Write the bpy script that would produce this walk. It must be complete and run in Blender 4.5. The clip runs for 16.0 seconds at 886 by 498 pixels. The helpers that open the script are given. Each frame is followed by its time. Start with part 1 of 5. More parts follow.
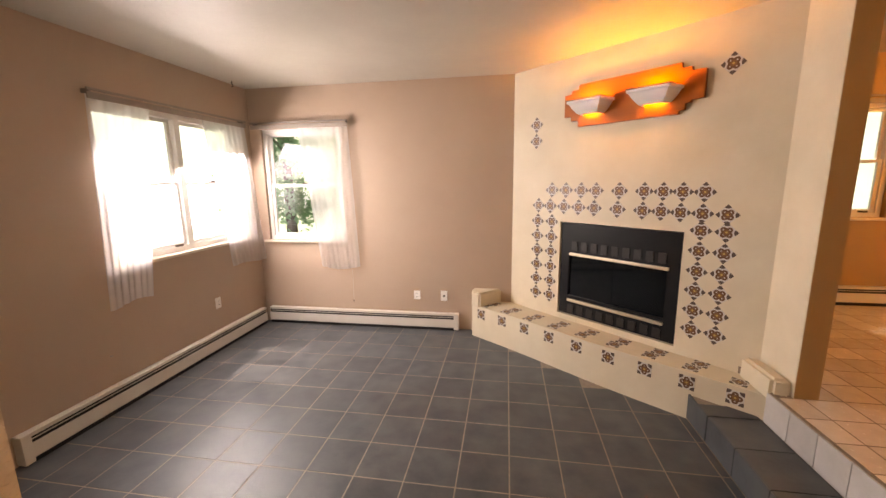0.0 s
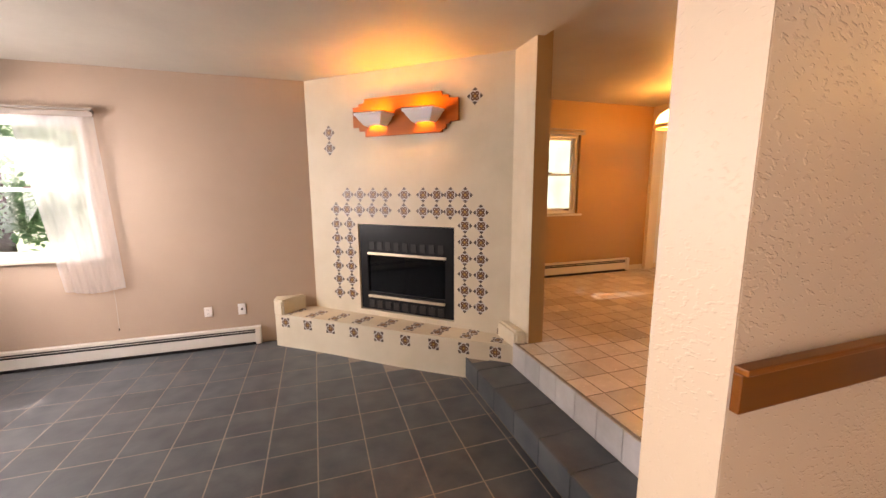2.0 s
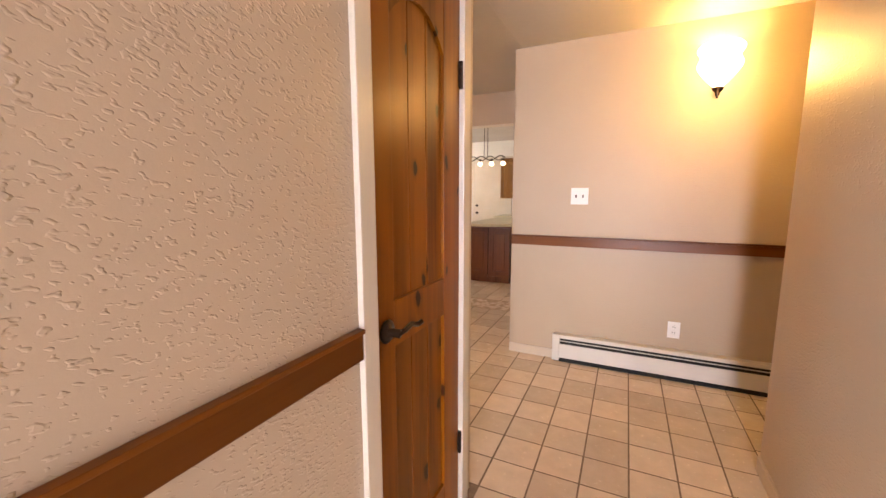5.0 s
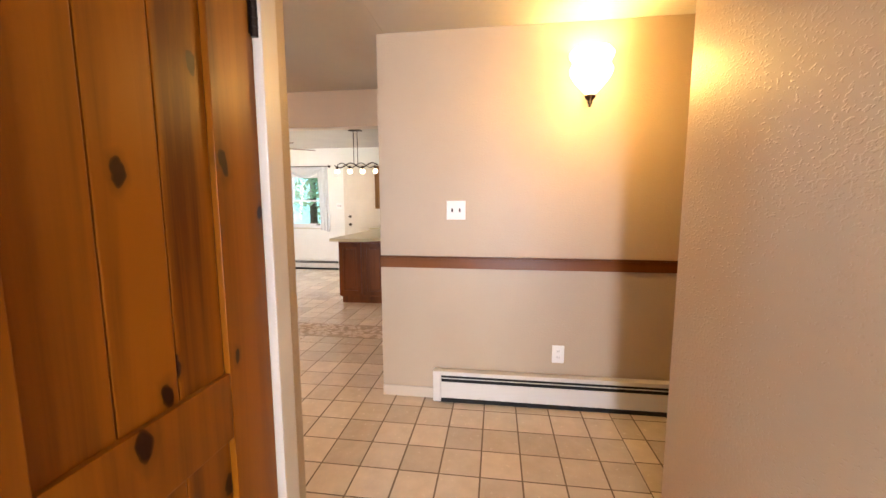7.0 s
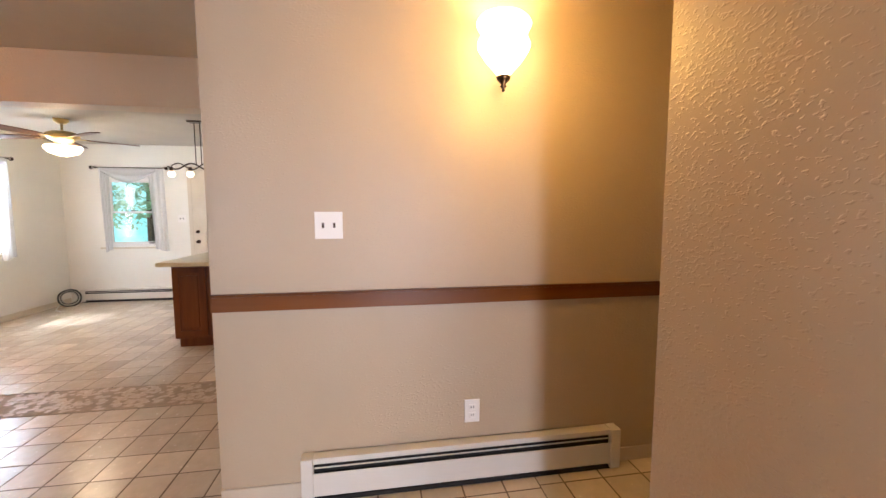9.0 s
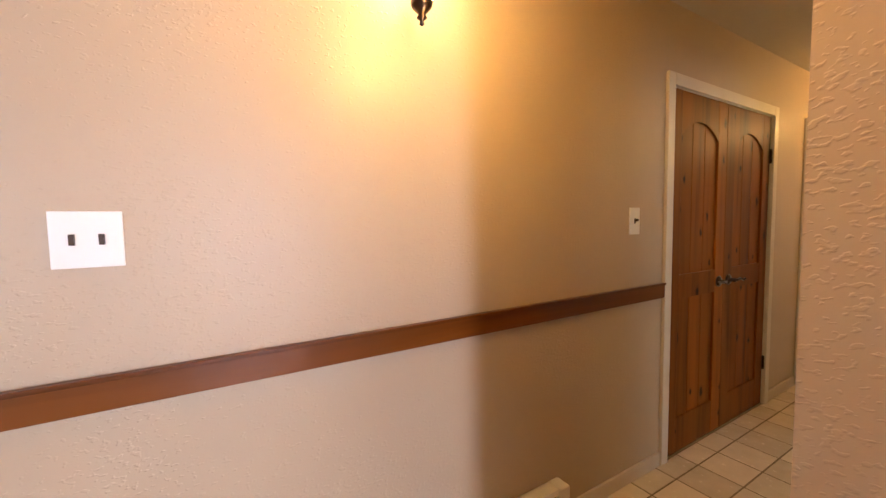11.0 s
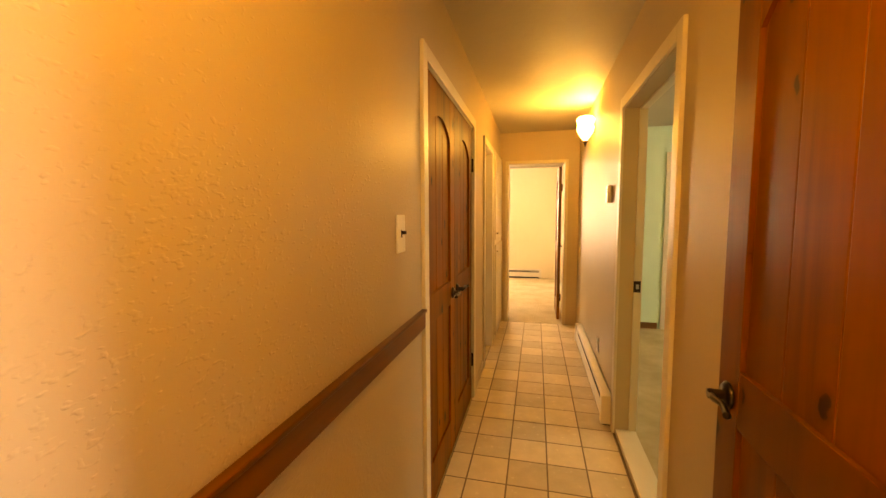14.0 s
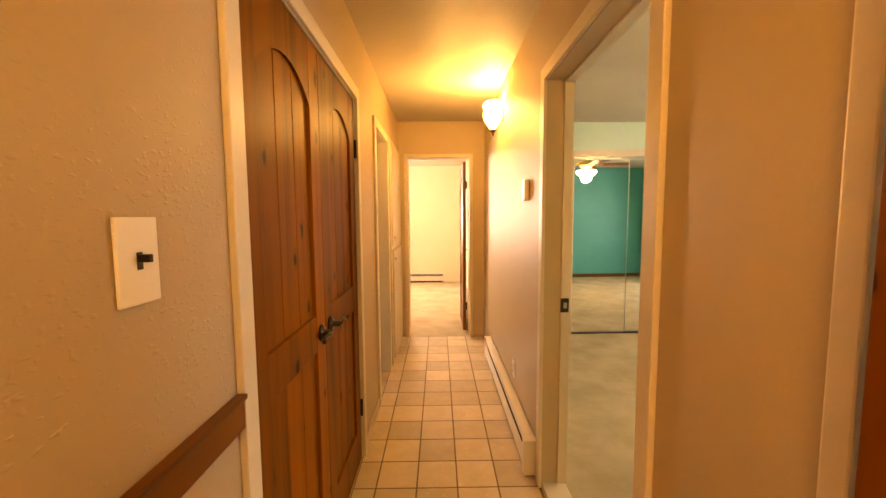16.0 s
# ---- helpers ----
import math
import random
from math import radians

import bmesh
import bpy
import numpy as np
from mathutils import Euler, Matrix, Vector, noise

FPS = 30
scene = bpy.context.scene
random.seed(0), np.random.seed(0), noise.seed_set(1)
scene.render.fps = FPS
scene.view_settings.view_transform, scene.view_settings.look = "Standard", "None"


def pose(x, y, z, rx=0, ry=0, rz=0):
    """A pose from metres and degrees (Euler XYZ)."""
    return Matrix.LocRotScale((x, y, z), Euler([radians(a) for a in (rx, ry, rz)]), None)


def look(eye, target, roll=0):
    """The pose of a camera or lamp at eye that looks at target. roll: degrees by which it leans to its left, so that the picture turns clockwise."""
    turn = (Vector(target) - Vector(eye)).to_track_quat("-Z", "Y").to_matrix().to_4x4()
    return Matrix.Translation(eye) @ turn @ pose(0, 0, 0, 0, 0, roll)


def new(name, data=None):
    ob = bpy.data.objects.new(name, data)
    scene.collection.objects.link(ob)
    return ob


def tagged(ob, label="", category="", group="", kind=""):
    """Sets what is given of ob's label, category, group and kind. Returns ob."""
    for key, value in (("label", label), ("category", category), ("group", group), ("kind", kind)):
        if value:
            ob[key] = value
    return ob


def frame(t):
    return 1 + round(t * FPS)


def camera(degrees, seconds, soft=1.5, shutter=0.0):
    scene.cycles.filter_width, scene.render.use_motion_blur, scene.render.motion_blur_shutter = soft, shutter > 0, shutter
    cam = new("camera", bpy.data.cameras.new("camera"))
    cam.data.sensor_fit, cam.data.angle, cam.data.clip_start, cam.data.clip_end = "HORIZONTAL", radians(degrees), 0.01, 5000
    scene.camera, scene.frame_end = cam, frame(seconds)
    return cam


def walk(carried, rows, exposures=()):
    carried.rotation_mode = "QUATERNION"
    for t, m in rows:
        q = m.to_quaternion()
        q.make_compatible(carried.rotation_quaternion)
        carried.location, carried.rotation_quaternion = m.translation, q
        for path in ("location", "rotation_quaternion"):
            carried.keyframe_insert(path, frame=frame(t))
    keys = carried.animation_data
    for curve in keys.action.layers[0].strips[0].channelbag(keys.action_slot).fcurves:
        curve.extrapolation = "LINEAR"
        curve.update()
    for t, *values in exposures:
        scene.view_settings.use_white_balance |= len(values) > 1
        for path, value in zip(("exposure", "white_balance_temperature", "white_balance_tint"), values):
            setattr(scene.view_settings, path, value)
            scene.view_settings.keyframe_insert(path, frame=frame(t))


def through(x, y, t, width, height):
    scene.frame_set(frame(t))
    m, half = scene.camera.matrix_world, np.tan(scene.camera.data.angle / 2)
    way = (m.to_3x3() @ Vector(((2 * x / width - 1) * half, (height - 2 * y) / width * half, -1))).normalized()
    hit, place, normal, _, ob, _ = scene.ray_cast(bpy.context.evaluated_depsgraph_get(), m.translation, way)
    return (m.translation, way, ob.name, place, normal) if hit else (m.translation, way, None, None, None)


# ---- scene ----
cam = camera(97.8, 16.0)
PATH = [
    (0, (0.244, -0.055, 1.327), (-0.076, 1.887, 0.975), -0.8),
    (0.5, (0.235, -0.11, 1.311), (0.117, 1.858, 0.97), -0.5),
    (1, (0.291, -0.174, 1.284), (0.384, 1.797, 0.959), -0.4),
    (1.5, (0.294, -0.237, 1.301), (0.659, 1.702, 0.973), -0.3),
    (2, (0.354, -0.28, 1.29), (0.971, 1.596, 0.972), -0.3),
    (2.5, (0.408, -0.33, 1.29), (1.286, 1.44, 0.973), -0.2),
    (3, (0.483, -0.375, 1.29), (1.616, 1.243, 0.973), -0.2),
    (3.5, (0.566, -0.405, 1.29), (1.932, 1.022, 0.978), -0.1),
    (4, (0.67, -0.422, 1.292), (2.212, 0.814, 0.984), -0.1),
    (4.5, (0.797, -0.458, 1.309), (2.484, 0.576, 1.017), -0.1),
    (6.8, (1.411, -0.381, 1.36), (3.369, -0.055, 1.115), -0.1),
    (7, (1.487, -0.385, 1.363), (3.454, -0.113, 1.125), -0.1),
    (7.5, (1.662, -0.383, 1.37), (3.647, -0.246, 1.162), -0.0),
    (8, (1.804, -0.38, 1.372), (3.794, -0.374, 1.174), -0.1),
    (8.5, (1.994, -0.354, 1.378), (3.979, -0.511, 1.184), -0.2),
    (9, (2.187, -0.351, 1.363), (4.153, -0.673, 1.184), -0.1),
    (9.2, (2.271, -0.352, 1.361), (4.227, -0.73, 1.182), -0.2),
    (11.3, (3.014, -0.349, 1.335), (4.627, -1.519, 1.17), -0.4),
    (11.5, (3.089, -0.36, 1.356), (4.629, -1.622, 1.166), 0.1),
    (12, (3.198, -0.421, 1.348), (4.576, -1.862, 1.187), -0.3),
    (12.5, (3.347, -0.475, 1.365), (4.525, -2.083, 1.2), -0.3),
    (13, (3.468, -0.532, 1.372), (4.39, -2.299, 1.207), -0.2),
    (13.5, (3.537, -0.685, 1.361), (4.196, -2.566, 1.197), -0.4),
    (14, (3.579, -0.861, 1.39), (4.046, -2.799, 1.222), -0.3),
    (14.5, (3.622, -1.011, 1.395), (3.974, -2.973, 1.228), -0.2),
    (15, (3.651, -1.168, 1.401), (3.895, -3.146, 1.234), -0.2),
    (15.5, (3.64, -1.346, 1.385), (3.735, -3.336, 1.217), -0.3),
    (16, (3.588, -1.553, 1.394), (3.566, -3.546, 1.225), -0.4),
]
EXPOSURES = [(0, 0.0, 8000, 25), (2.5, 0.0, 7300, 25), (4.0, 0.1, 6900, 20), (4.5, 0.17, 6800, 21), (7.0, 0.36, 6300, 15), (8.0, 0.02, 6100, 12), (9.2, 0.0, 6000, 16), (11.3, 0.36, 6000, 20), (12.5, 0.52, 6600, 20), (13.0, 0.52, 7500, 19), (14.0, 0.6, 14500, 17), (15.0, 0.85, 11800, 31), (16.0, 0.88, 10200, 28)]
walk(cam, [(t, look(eye, to, roll)) for t, eye, to, roll in PATH], EXPOSURES)

# ---- light and sky ----
SUN_DIR = Vector((0.22, -1.0, -1.45)).normalized()
world = bpy.data.worlds.new("world")
scene.world = world
world.use_nodes = True
wn = world.node_tree
sky = wn.nodes.new("ShaderNodeTexSky")
sky.sky_type = "NISHITA"
sky.sun_disc = False
sky.sun_elevation = math.asin(-SUN_DIR.z)
sky.sun_rotation = math.atan2(-SUN_DIR.x, -SUN_DIR.y)
wn.links.new(sky.outputs[0], wn.nodes["Background"].inputs[0])
wn.nodes["Background"].inputs[1].default_value = 0.15


def sun(strength):
    d = bpy.data.lights.new("sun", "SUN")
    d.energy, d.angle, d.color = strength, radians(0.6), (1.0, 0.94, 0.85)
    ob = new("sun", d)
    ob.matrix_world = look((0, 0, 20), Vector((0, 0, 20)) + SUN_DIR)


def area(name, eye, to, w, h, power, color, spread=180):
    d = bpy.data.lights.new(name, "AREA")
    d.shape, d.size, d.size_y, d.energy, d.color = "RECTANGLE", w, h, power, color
    d.spread = radians(spread)
    ob = new(name, d)
    ob.matrix_world = look(eye, to)
    return ob


def bulb(name, at, power, color, radius=0.03):
    d = bpy.data.lights.new(name, "POINT")
    d.energy, d.color, d.shadow_soft_size = power, color, radius
    ob = new(name, d)
    ob.location = at
    return ob


AMBER = (1.0, 0.4, 0.05)
DAY = (0.93, 0.96, 1.0)
sun(5.0)
area("daylight_west", (-2.876, 3.22, 1.325), (0, 3.22, -0.5), 1.52, 1.17, 170, DAY)
area("daylight_entry", (-2.25, -0.8, 1.1), (4, -0.4, 1.1), 0.65, 1.6, 98, (0.85, 0.88, 1.0), 140)
area("daylight_family_north", (7.6, 4.55, 1.42), (7.4, 0, 0.9), 0.74, 1.05, 55, (0.78, 0.91, 1.0))
area("daylight_far_room", (4.75, -9.85, 1.5), (3.8, -6, 0.9), 0.9, 1.2, 80, (1.0, 0.9, 0.8))
area("daylight_bedroom", (-0.95, -3.8, 1.4), (2, -3.9, 0.9), 1.4, 1.2, 30, DAY)
bulb("bulb_sconce_hall", (3.94, -0.92, 2.20), 17, (1.0, 0.64, 0.20), 0.04)
# Unseen fill point in mid-air before the hall sconce, added to brighten the walls.
bulb("fill_sconce_hall", (3.56, -0.94, 1.98), 19, (1.0, 0.57, 0.13), 0.1)
bulb("bulb_sconce_corridor", (3.16, -4.66, 2.245), 28, (1.0, 0.62, 0.19), 0.035)
# The same kind of added, unseen fill in front of the corridor sconce.
bulb("fill_sconce_corridor", (3.46, -4.66, 2.11), 13, (1.0, 0.60, 0.17), 0.08)
bulb("bulb_chandelier", (4.48, 3.35, 2.08), 55, AMBER, 0.06)
bulb("bulb_fan_family", (7.33, 3.20, 1.98), 30, (1, 0.8, 0.5), 0.08)
bulb("bulb_fan_bedroom", (1.1, -3.9, 2.02), 36, (1.0, 0.75, 0.36), 0.08)
bulb("bulb_far_room", (4.3, -7.9, 2.2), 45, (1.0, 0.78, 0.58), 0.08)


# ---- materials ----
def mat(name, base, rough=0.6, metal=0.0, **kw):
    m = bpy.data.materials.new(name)
    m.use_nodes = True
    b = m.node_tree.nodes["Principled BSDF"]
    b.inputs["Base Color"].default_value = (*base, 1)
    b.inputs["Roughness"].default_value = rough
    b.inputs["Metallic"].default_value = metal
    for k, v in kw.items():
        b.inputs[k.replace("_", " ")].default_value = v
    return m


def node(m, kind, **props):
    n = m.node_tree.nodes.new(kind)
    for k, v in props.items():
        if k in ("noise_dimensions", "feature", "operation", "blend_type", "data_type", "distance"):
            if k == "operation":
                n.operation = v
            elif k == "feature":
                n.feature = v
            elif k == "blend_type":
                n.blend_type = v
            elif k == "data_type":
                n.data_type = v
        else:
            n.inputs[k].default_value = v
    return n


def wire(m, a, out, b, inp):
    m.node_tree.links.new(a.outputs[out], b.inputs[inp])


def ramp(m, stops):
    n = m.node_tree.nodes.new("ShaderNodeValToRGB")
    e = n.color_ramp.elements
    e[0].position, e[0].color = stops[0][0], (*stops[0][1], 1)
    e[1].position, e[1].color = stops[-1][0], (*stops[-1][1], 1)
    for p, c in stops[1:-1]:
        x = e.new(p)
        x.color = (*c, 1)
    return n


def varied(name, a, b, rough=0.6, scale=3.0, bump=0.0, bump_scale=60.0, island=False, stretch=(1, 1, 1), rough_var=0.0, **kw):
    """A surface whose colour drifts between two tones, with fine relief; pieces may differ a little from one another."""
    m = mat(name, a, rough, **kw)
    bs = m.node_tree.nodes["Principled BSDF"]
    mp = m.node_tree.nodes.new("ShaderNodeMapping")
    mp.inputs["Scale"].default_value = stretch
    geo = m.node_tree.nodes.new("ShaderNodeNewGeometry")
    wire(m, geo, "Position", mp, "Vector")
    n1 = node(m, "ShaderNodeTexNoise", Scale=scale, Detail=6.0, Roughness=0.6)
    wire(m, mp, 0, n1, "Vector")
    cr = ramp(m, [(0.3, a), (0.7, b)])
    wire(m, n1, "Fac", cr, "Fac")
    last = cr
    if island:
        info = m.node_tree.nodes.new("ShaderNodeObjectInfo")
        hsv = m.node_tree.nodes.new("ShaderNodeHueSaturation")
        mr = m.node_tree.nodes.new("ShaderNodeMapRange")
        mr.inputs["To Min"].default_value, mr.inputs["To Max"].default_value = 0.84, 1.14
        wire(m, info, "Random", mr, "Value")
        wire(m, mr, 0, hsv, "Value")
        wire(m, cr, "Color", hsv, "Color")
        last = hsv
    wire(m, last, "Color", bs, "Base Color")
    if rough_var:
        n3 = node(m, "ShaderNodeTexNoise", Scale=scale * 4, Detail=4.0)
        wire(m, mp, 0, n3, "Vector")
        mr2 = m.node_tree.nodes.new("ShaderNodeMapRange")
        mr2.inputs["To Min"].default_value, mr2.inputs["To Max"].default_value = rough - rough_var, rough + rough_var
        wire(m, n3, "Fac", mr2, "Value")
        wire(m, mr2, 0, bs, "Roughness")
    if bump:
        n2 = node(m, "ShaderNodeTexNoise", Scale=bump_scale, Detail=5.0)
        wire(m, mp, 0, n2, "Vector")
        bp = node(m, "ShaderNodeBump", Strength=1.0, Distance=bump)
        wire(m, n2, "Fac", bp, "Height")
        wire(m, bp, 0, bs, "Normal")
    return m


def knockdown(name, color, height=0.0011, low=0.575, high=0.70):
    """Painted wallboard with a thrown, trowelled texture: separate raised flecks, drawn out and slightly slanting."""
    m = mat(name, color, 0.42)
    bs = m.node_tree.nodes["Principled BSDF"]
    geo = m.node_tree.nodes.new("ShaderNodeNewGeometry")
    turn = m.node_tree.nodes.new("ShaderNodeMapping")
    turn.inputs["Rotation"].default_value = (0.22, -0.22, 0.0)
    wire(m, geo, "Position", turn, "Vector")
    mp = m.node_tree.nodes.new("ShaderNodeMapping")
    mp.inputs["Scale"].default_value = (0.68, 0.68, 1.2)
    wire(m, turn, 0, mp, "Vector")
    n = node(m, "ShaderNodeTexNoise", Scale=106.0, Detail=1.2, Roughness=0.4, Distortion=0.1)
    wire(m, mp, 0, n, "Vector")
    big = node(m, "ShaderNodeTexNoise", Scale=2.3, Detail=2.5)
    wire(m, geo, "Position", big, "Vector")
    mul = node(m, "ShaderNodeMath", operation="MULTIPLY_ADD")
    wire(m, big, "Fac", mul, 0)
    mul.inputs[1].default_value = 0.5
    mul.inputs[2].default_value = -0.25
    add = node(m, "ShaderNodeMath", operation="ADD")
    wire(m, n, "Fac", add, 0)
    wire(m, mul, 0, add, 1)
    cr = ramp(m, [(low, (0, 0, 0)), (high, (1, 1, 1))])
    wire(m, add, 0, cr, "Fac")
    fine = node(m, "ShaderNodeTexNoise", Scale=150.0, Detail=3.0)
    wire(m, geo, "Position", fine, "Vector")
    mix = node(m, "ShaderNodeMath", operation="MULTIPLY_ADD")
    wire(m, fine, "Fac", mix, 0)
    mix.inputs[1].default_value = 0.10
    wire(m, cr, "Color", mix, 2)
    bp = node(m, "ShaderNodeBump", Strength=1.0, Distance=height)
    wire(m, mix, 0, bp, "Height")
    wire(m, bp, 0, bs, "Normal")
    hue = ramp(m, [(0.3, tuple(c * 0.95 for c in color)), (0.7, color)])
    wire(m, big, "Fac", hue, "Fac")
    wire(m, hue, "Color", bs, "Base Color")
    return m


def pine(name, pale, dark, rough=0.32, along="Z", knots=True, gloss=0.25):
    """Stained knotty pine: fine growth lines that bend round dark knots, and boards of uneven tone."""
    m = mat(name, pale, rough, Specular_IOR_Level=gloss)
    bs = m.node_tree.nodes["Principled BSDF"]
    tc = m.node_tree.nodes.new("ShaderNodeTexCoord")
    info = m.node_tree.nodes.new("ShaderNodeObjectInfo")
    off = m.node_tree.nodes.new("ShaderNodeVectorMath")
    off.operation = "SCALE"
    off.inputs[0].default_value = (7.0, 5.0, 9.0)
    wire(m, info, "Random", off, "Scale")
    sh = m.node_tree.nodes.new("ShaderNodeVectorMath")
    sh.operation = "ADD"
    wire(m, tc, "Object", sh, 0)
    wire(m, off, 0, sh, 1)
    mp = m.node_tree.nodes.new("ShaderNodeMapping")
    mp.inputs["Scale"].default_value = {"Z": (17, 14, 0.8), "X": (0.8, 14, 17), "Y": (14, 0.8, 17)}[along]
    wire(m, sh, 0, mp, "Vector")
    n = node(m, "ShaderNodeTexNoise", Scale=1.0, Detail=6.0, Roughness=0.6, Distortion=0.5)
    wire(m, mp, 0, n, "Vector")
    broad = m.node_tree.nodes.new("ShaderNodeMapping")
    broad.inputs["Scale"].default_value = {"Z": (7, 3, 0.7), "X": (0.7, 3, 7), "Y": (3, 0.7, 7)}[along]
    wire(m, sh, 0, broad, "Vector")
    n2 = node(m, "ShaderNodeTexNoise", Scale=1.0, Detail=2.0)
    wire(m, broad, 0, n2, "Vector")
    both = node(m, "ShaderNodeMath", operation="MULTIPLY_ADD")
    wire(m, n2, "Fac", both, 0)
    both.inputs[1].default_value = 0.9
    wire(m, n, "Fac", both, 2)
    cr = ramp(m, [(0.62, dark), (0.82, tuple((2 * p + d) / 3 for p, d in zip(pale, dark))), (1.0, pale)])
    half = node(m, "ShaderNodeMath", operation="MULTIPLY")
    wire(m, both, 0, half, 0)
    half.inputs[1].default_value = 0.95
    wire(m, half, 0, cr, "Fac")
    last, out = cr, "Color"
    if knots:
        warp = node(m, "ShaderNodeTexNoise", Scale=24.0, Detail=2.0)
        wire(m, sh, 0, warp, "Vector")
        ws = m.node_tree.nodes.new("ShaderNodeVectorMath")
        ws.operation = "MULTIPLY_ADD"
        wire(m, warp, "Color", ws, 0)
        ws.inputs[1].default_value = (0.03, 0.0, 0.04)
        wire(m, sh, 0, ws, 2)
        mk = m.node_tree.nodes.new("ShaderNodeMapping")
        mk.inputs["Scale"].default_value = {"Z": (6.5, 0.25, 3.6), "X": (3.6, 0.25, 6.5), "Y": (0.25, 3.6, 6.5)}[along]
        wire(m, ws, 0, mk, "Vector")
        cut = m.node_tree.nodes.new("ShaderNodeSeparateXYZ")
        wire(m, mk, 0, cut, 0)
        flat = m.node_tree.nodes.new("ShaderNodeCombineXYZ")
        wire(m, cut, "Y" if along == "Y" else "X", flat, "X")
        wire(m, cut, "Z", flat, "Y")
        v = node(m, "ShaderNodeTexVoronoi", Scale=1.0)
        v.voronoi_dimensions = "2D"
        wire(m, flat, 0, v, "Vector")
        pick = m.node_tree.nodes.new("ShaderNodeSeparateColor")
        wire(m, v, "Color", pick, "Color")
        some = node(m, "ShaderNodeMath", operation="GREATER_THAN")
        wire(m, pick, 0, some, 0)
        some.inputs[1].default_value = 0.48
        size = node(m, "ShaderNodeMath", operation="MULTIPLY_ADD")
        wire(m, pick, 1, size, 0)
        size.inputs[1].default_value = 1.4
        size.inputs[2].default_value = 1.05
        dist = node(m, "ShaderNodeMath", operation="MULTIPLY")
        wire(m, v, "Distance", dist, 0)
        wire(m, size, 0, dist, 1)
        kr = ramp(m, [(0.09, (1, 1, 1)), (0.115, (0.8, 0.8, 0.8)), (0.13, (0.3, 0.3, 0.3)), (0.24, (0, 0, 0))])
        wire(m, dist, 0, kr, "Fac")
        use = node(m, "ShaderNodeMath", operation="MULTIPLY")
        wire(m, kr, "Color", use, 0)
        wire(m, some, 0, use, 1)
        mix = m.node_tree.nodes.new("ShaderNodeMixRGB")
        wire(m, use, 0, mix, "Fac")
        wire(m, cr, "Color", mix, "Color1")
        mix.inputs["Color2"].default_value = (dark[0] * 0.28, dark[1] * 0.22, dark[2] * 0.25, 1)
        last = mix
    tone = m.node_tree.nodes.new("ShaderNodeHueSaturation")
    spread = m.node_tree.nodes.new("ShaderNodeMapRange")
    spread.inputs["To Min"].default_value, spread.inputs["To Max"].default_value = 0.78, 1.18
    wire(m, info, "Random", spread, "Value")
    wire(m, spread, 0, tone, "Value")
    wire(m, last, out, tone, "Color")
    wire(m, tone, "Color", bs, "Base Color")
    bp = node(m, "ShaderNodeBump", Strength=0.5, Distance=0.0005)
    wire(m, n, "Fac", bp, "Height")
    wire(m, bp, 0, bs, "Normal")
    return m


def glow(name, color, power):
    m = mat(name, color, 0.4)
    b = m.node_tree.nodes["Principled BSDF"]
    b.inputs["Emission Color"].default_value = (*color, 1)
    b.inputs["Emission Strength"].default_value = power
    return m


def lamp_glass(name, color, power, clear=0.6):
    """Frosted lamp glass: it glows and lets part of its bulb's light through."""
    m = glow(name, color, power)
    t = m.node_tree
    a = t.nodes.new("ShaderNodeMixShader")
    a.inputs[0].default_value = clear
    t.links.new(t.nodes["Principled BSDF"].outputs[0], a.inputs[1])
    t.links.new(t.nodes.new("ShaderNodeBsdfTransparent").outputs[0], a.inputs[2])
    t.links.new(a.outputs[0], t.nodes["Material Output"].inputs[0])
    return m


def leafy(name, base, through):
    m = mat(name, base, 0.5)
    t = m.node_tree
    a = t.nodes.new("ShaderNodeMixShader")
    tr = t.nodes.new("ShaderNodeBsdfTranslucent")
    tr.inputs[0].default_value = (*through, 1)
    a.inputs[0].default_value = 0.55
    t.links.new(t.nodes["Principled BSDF"].outputs[0], a.inputs[1])
    t.links.new(tr.outputs[0], a.inputs[2])
    t.links.new(a.outputs[0], t.nodes["Material Output"].inputs[0])
    return m


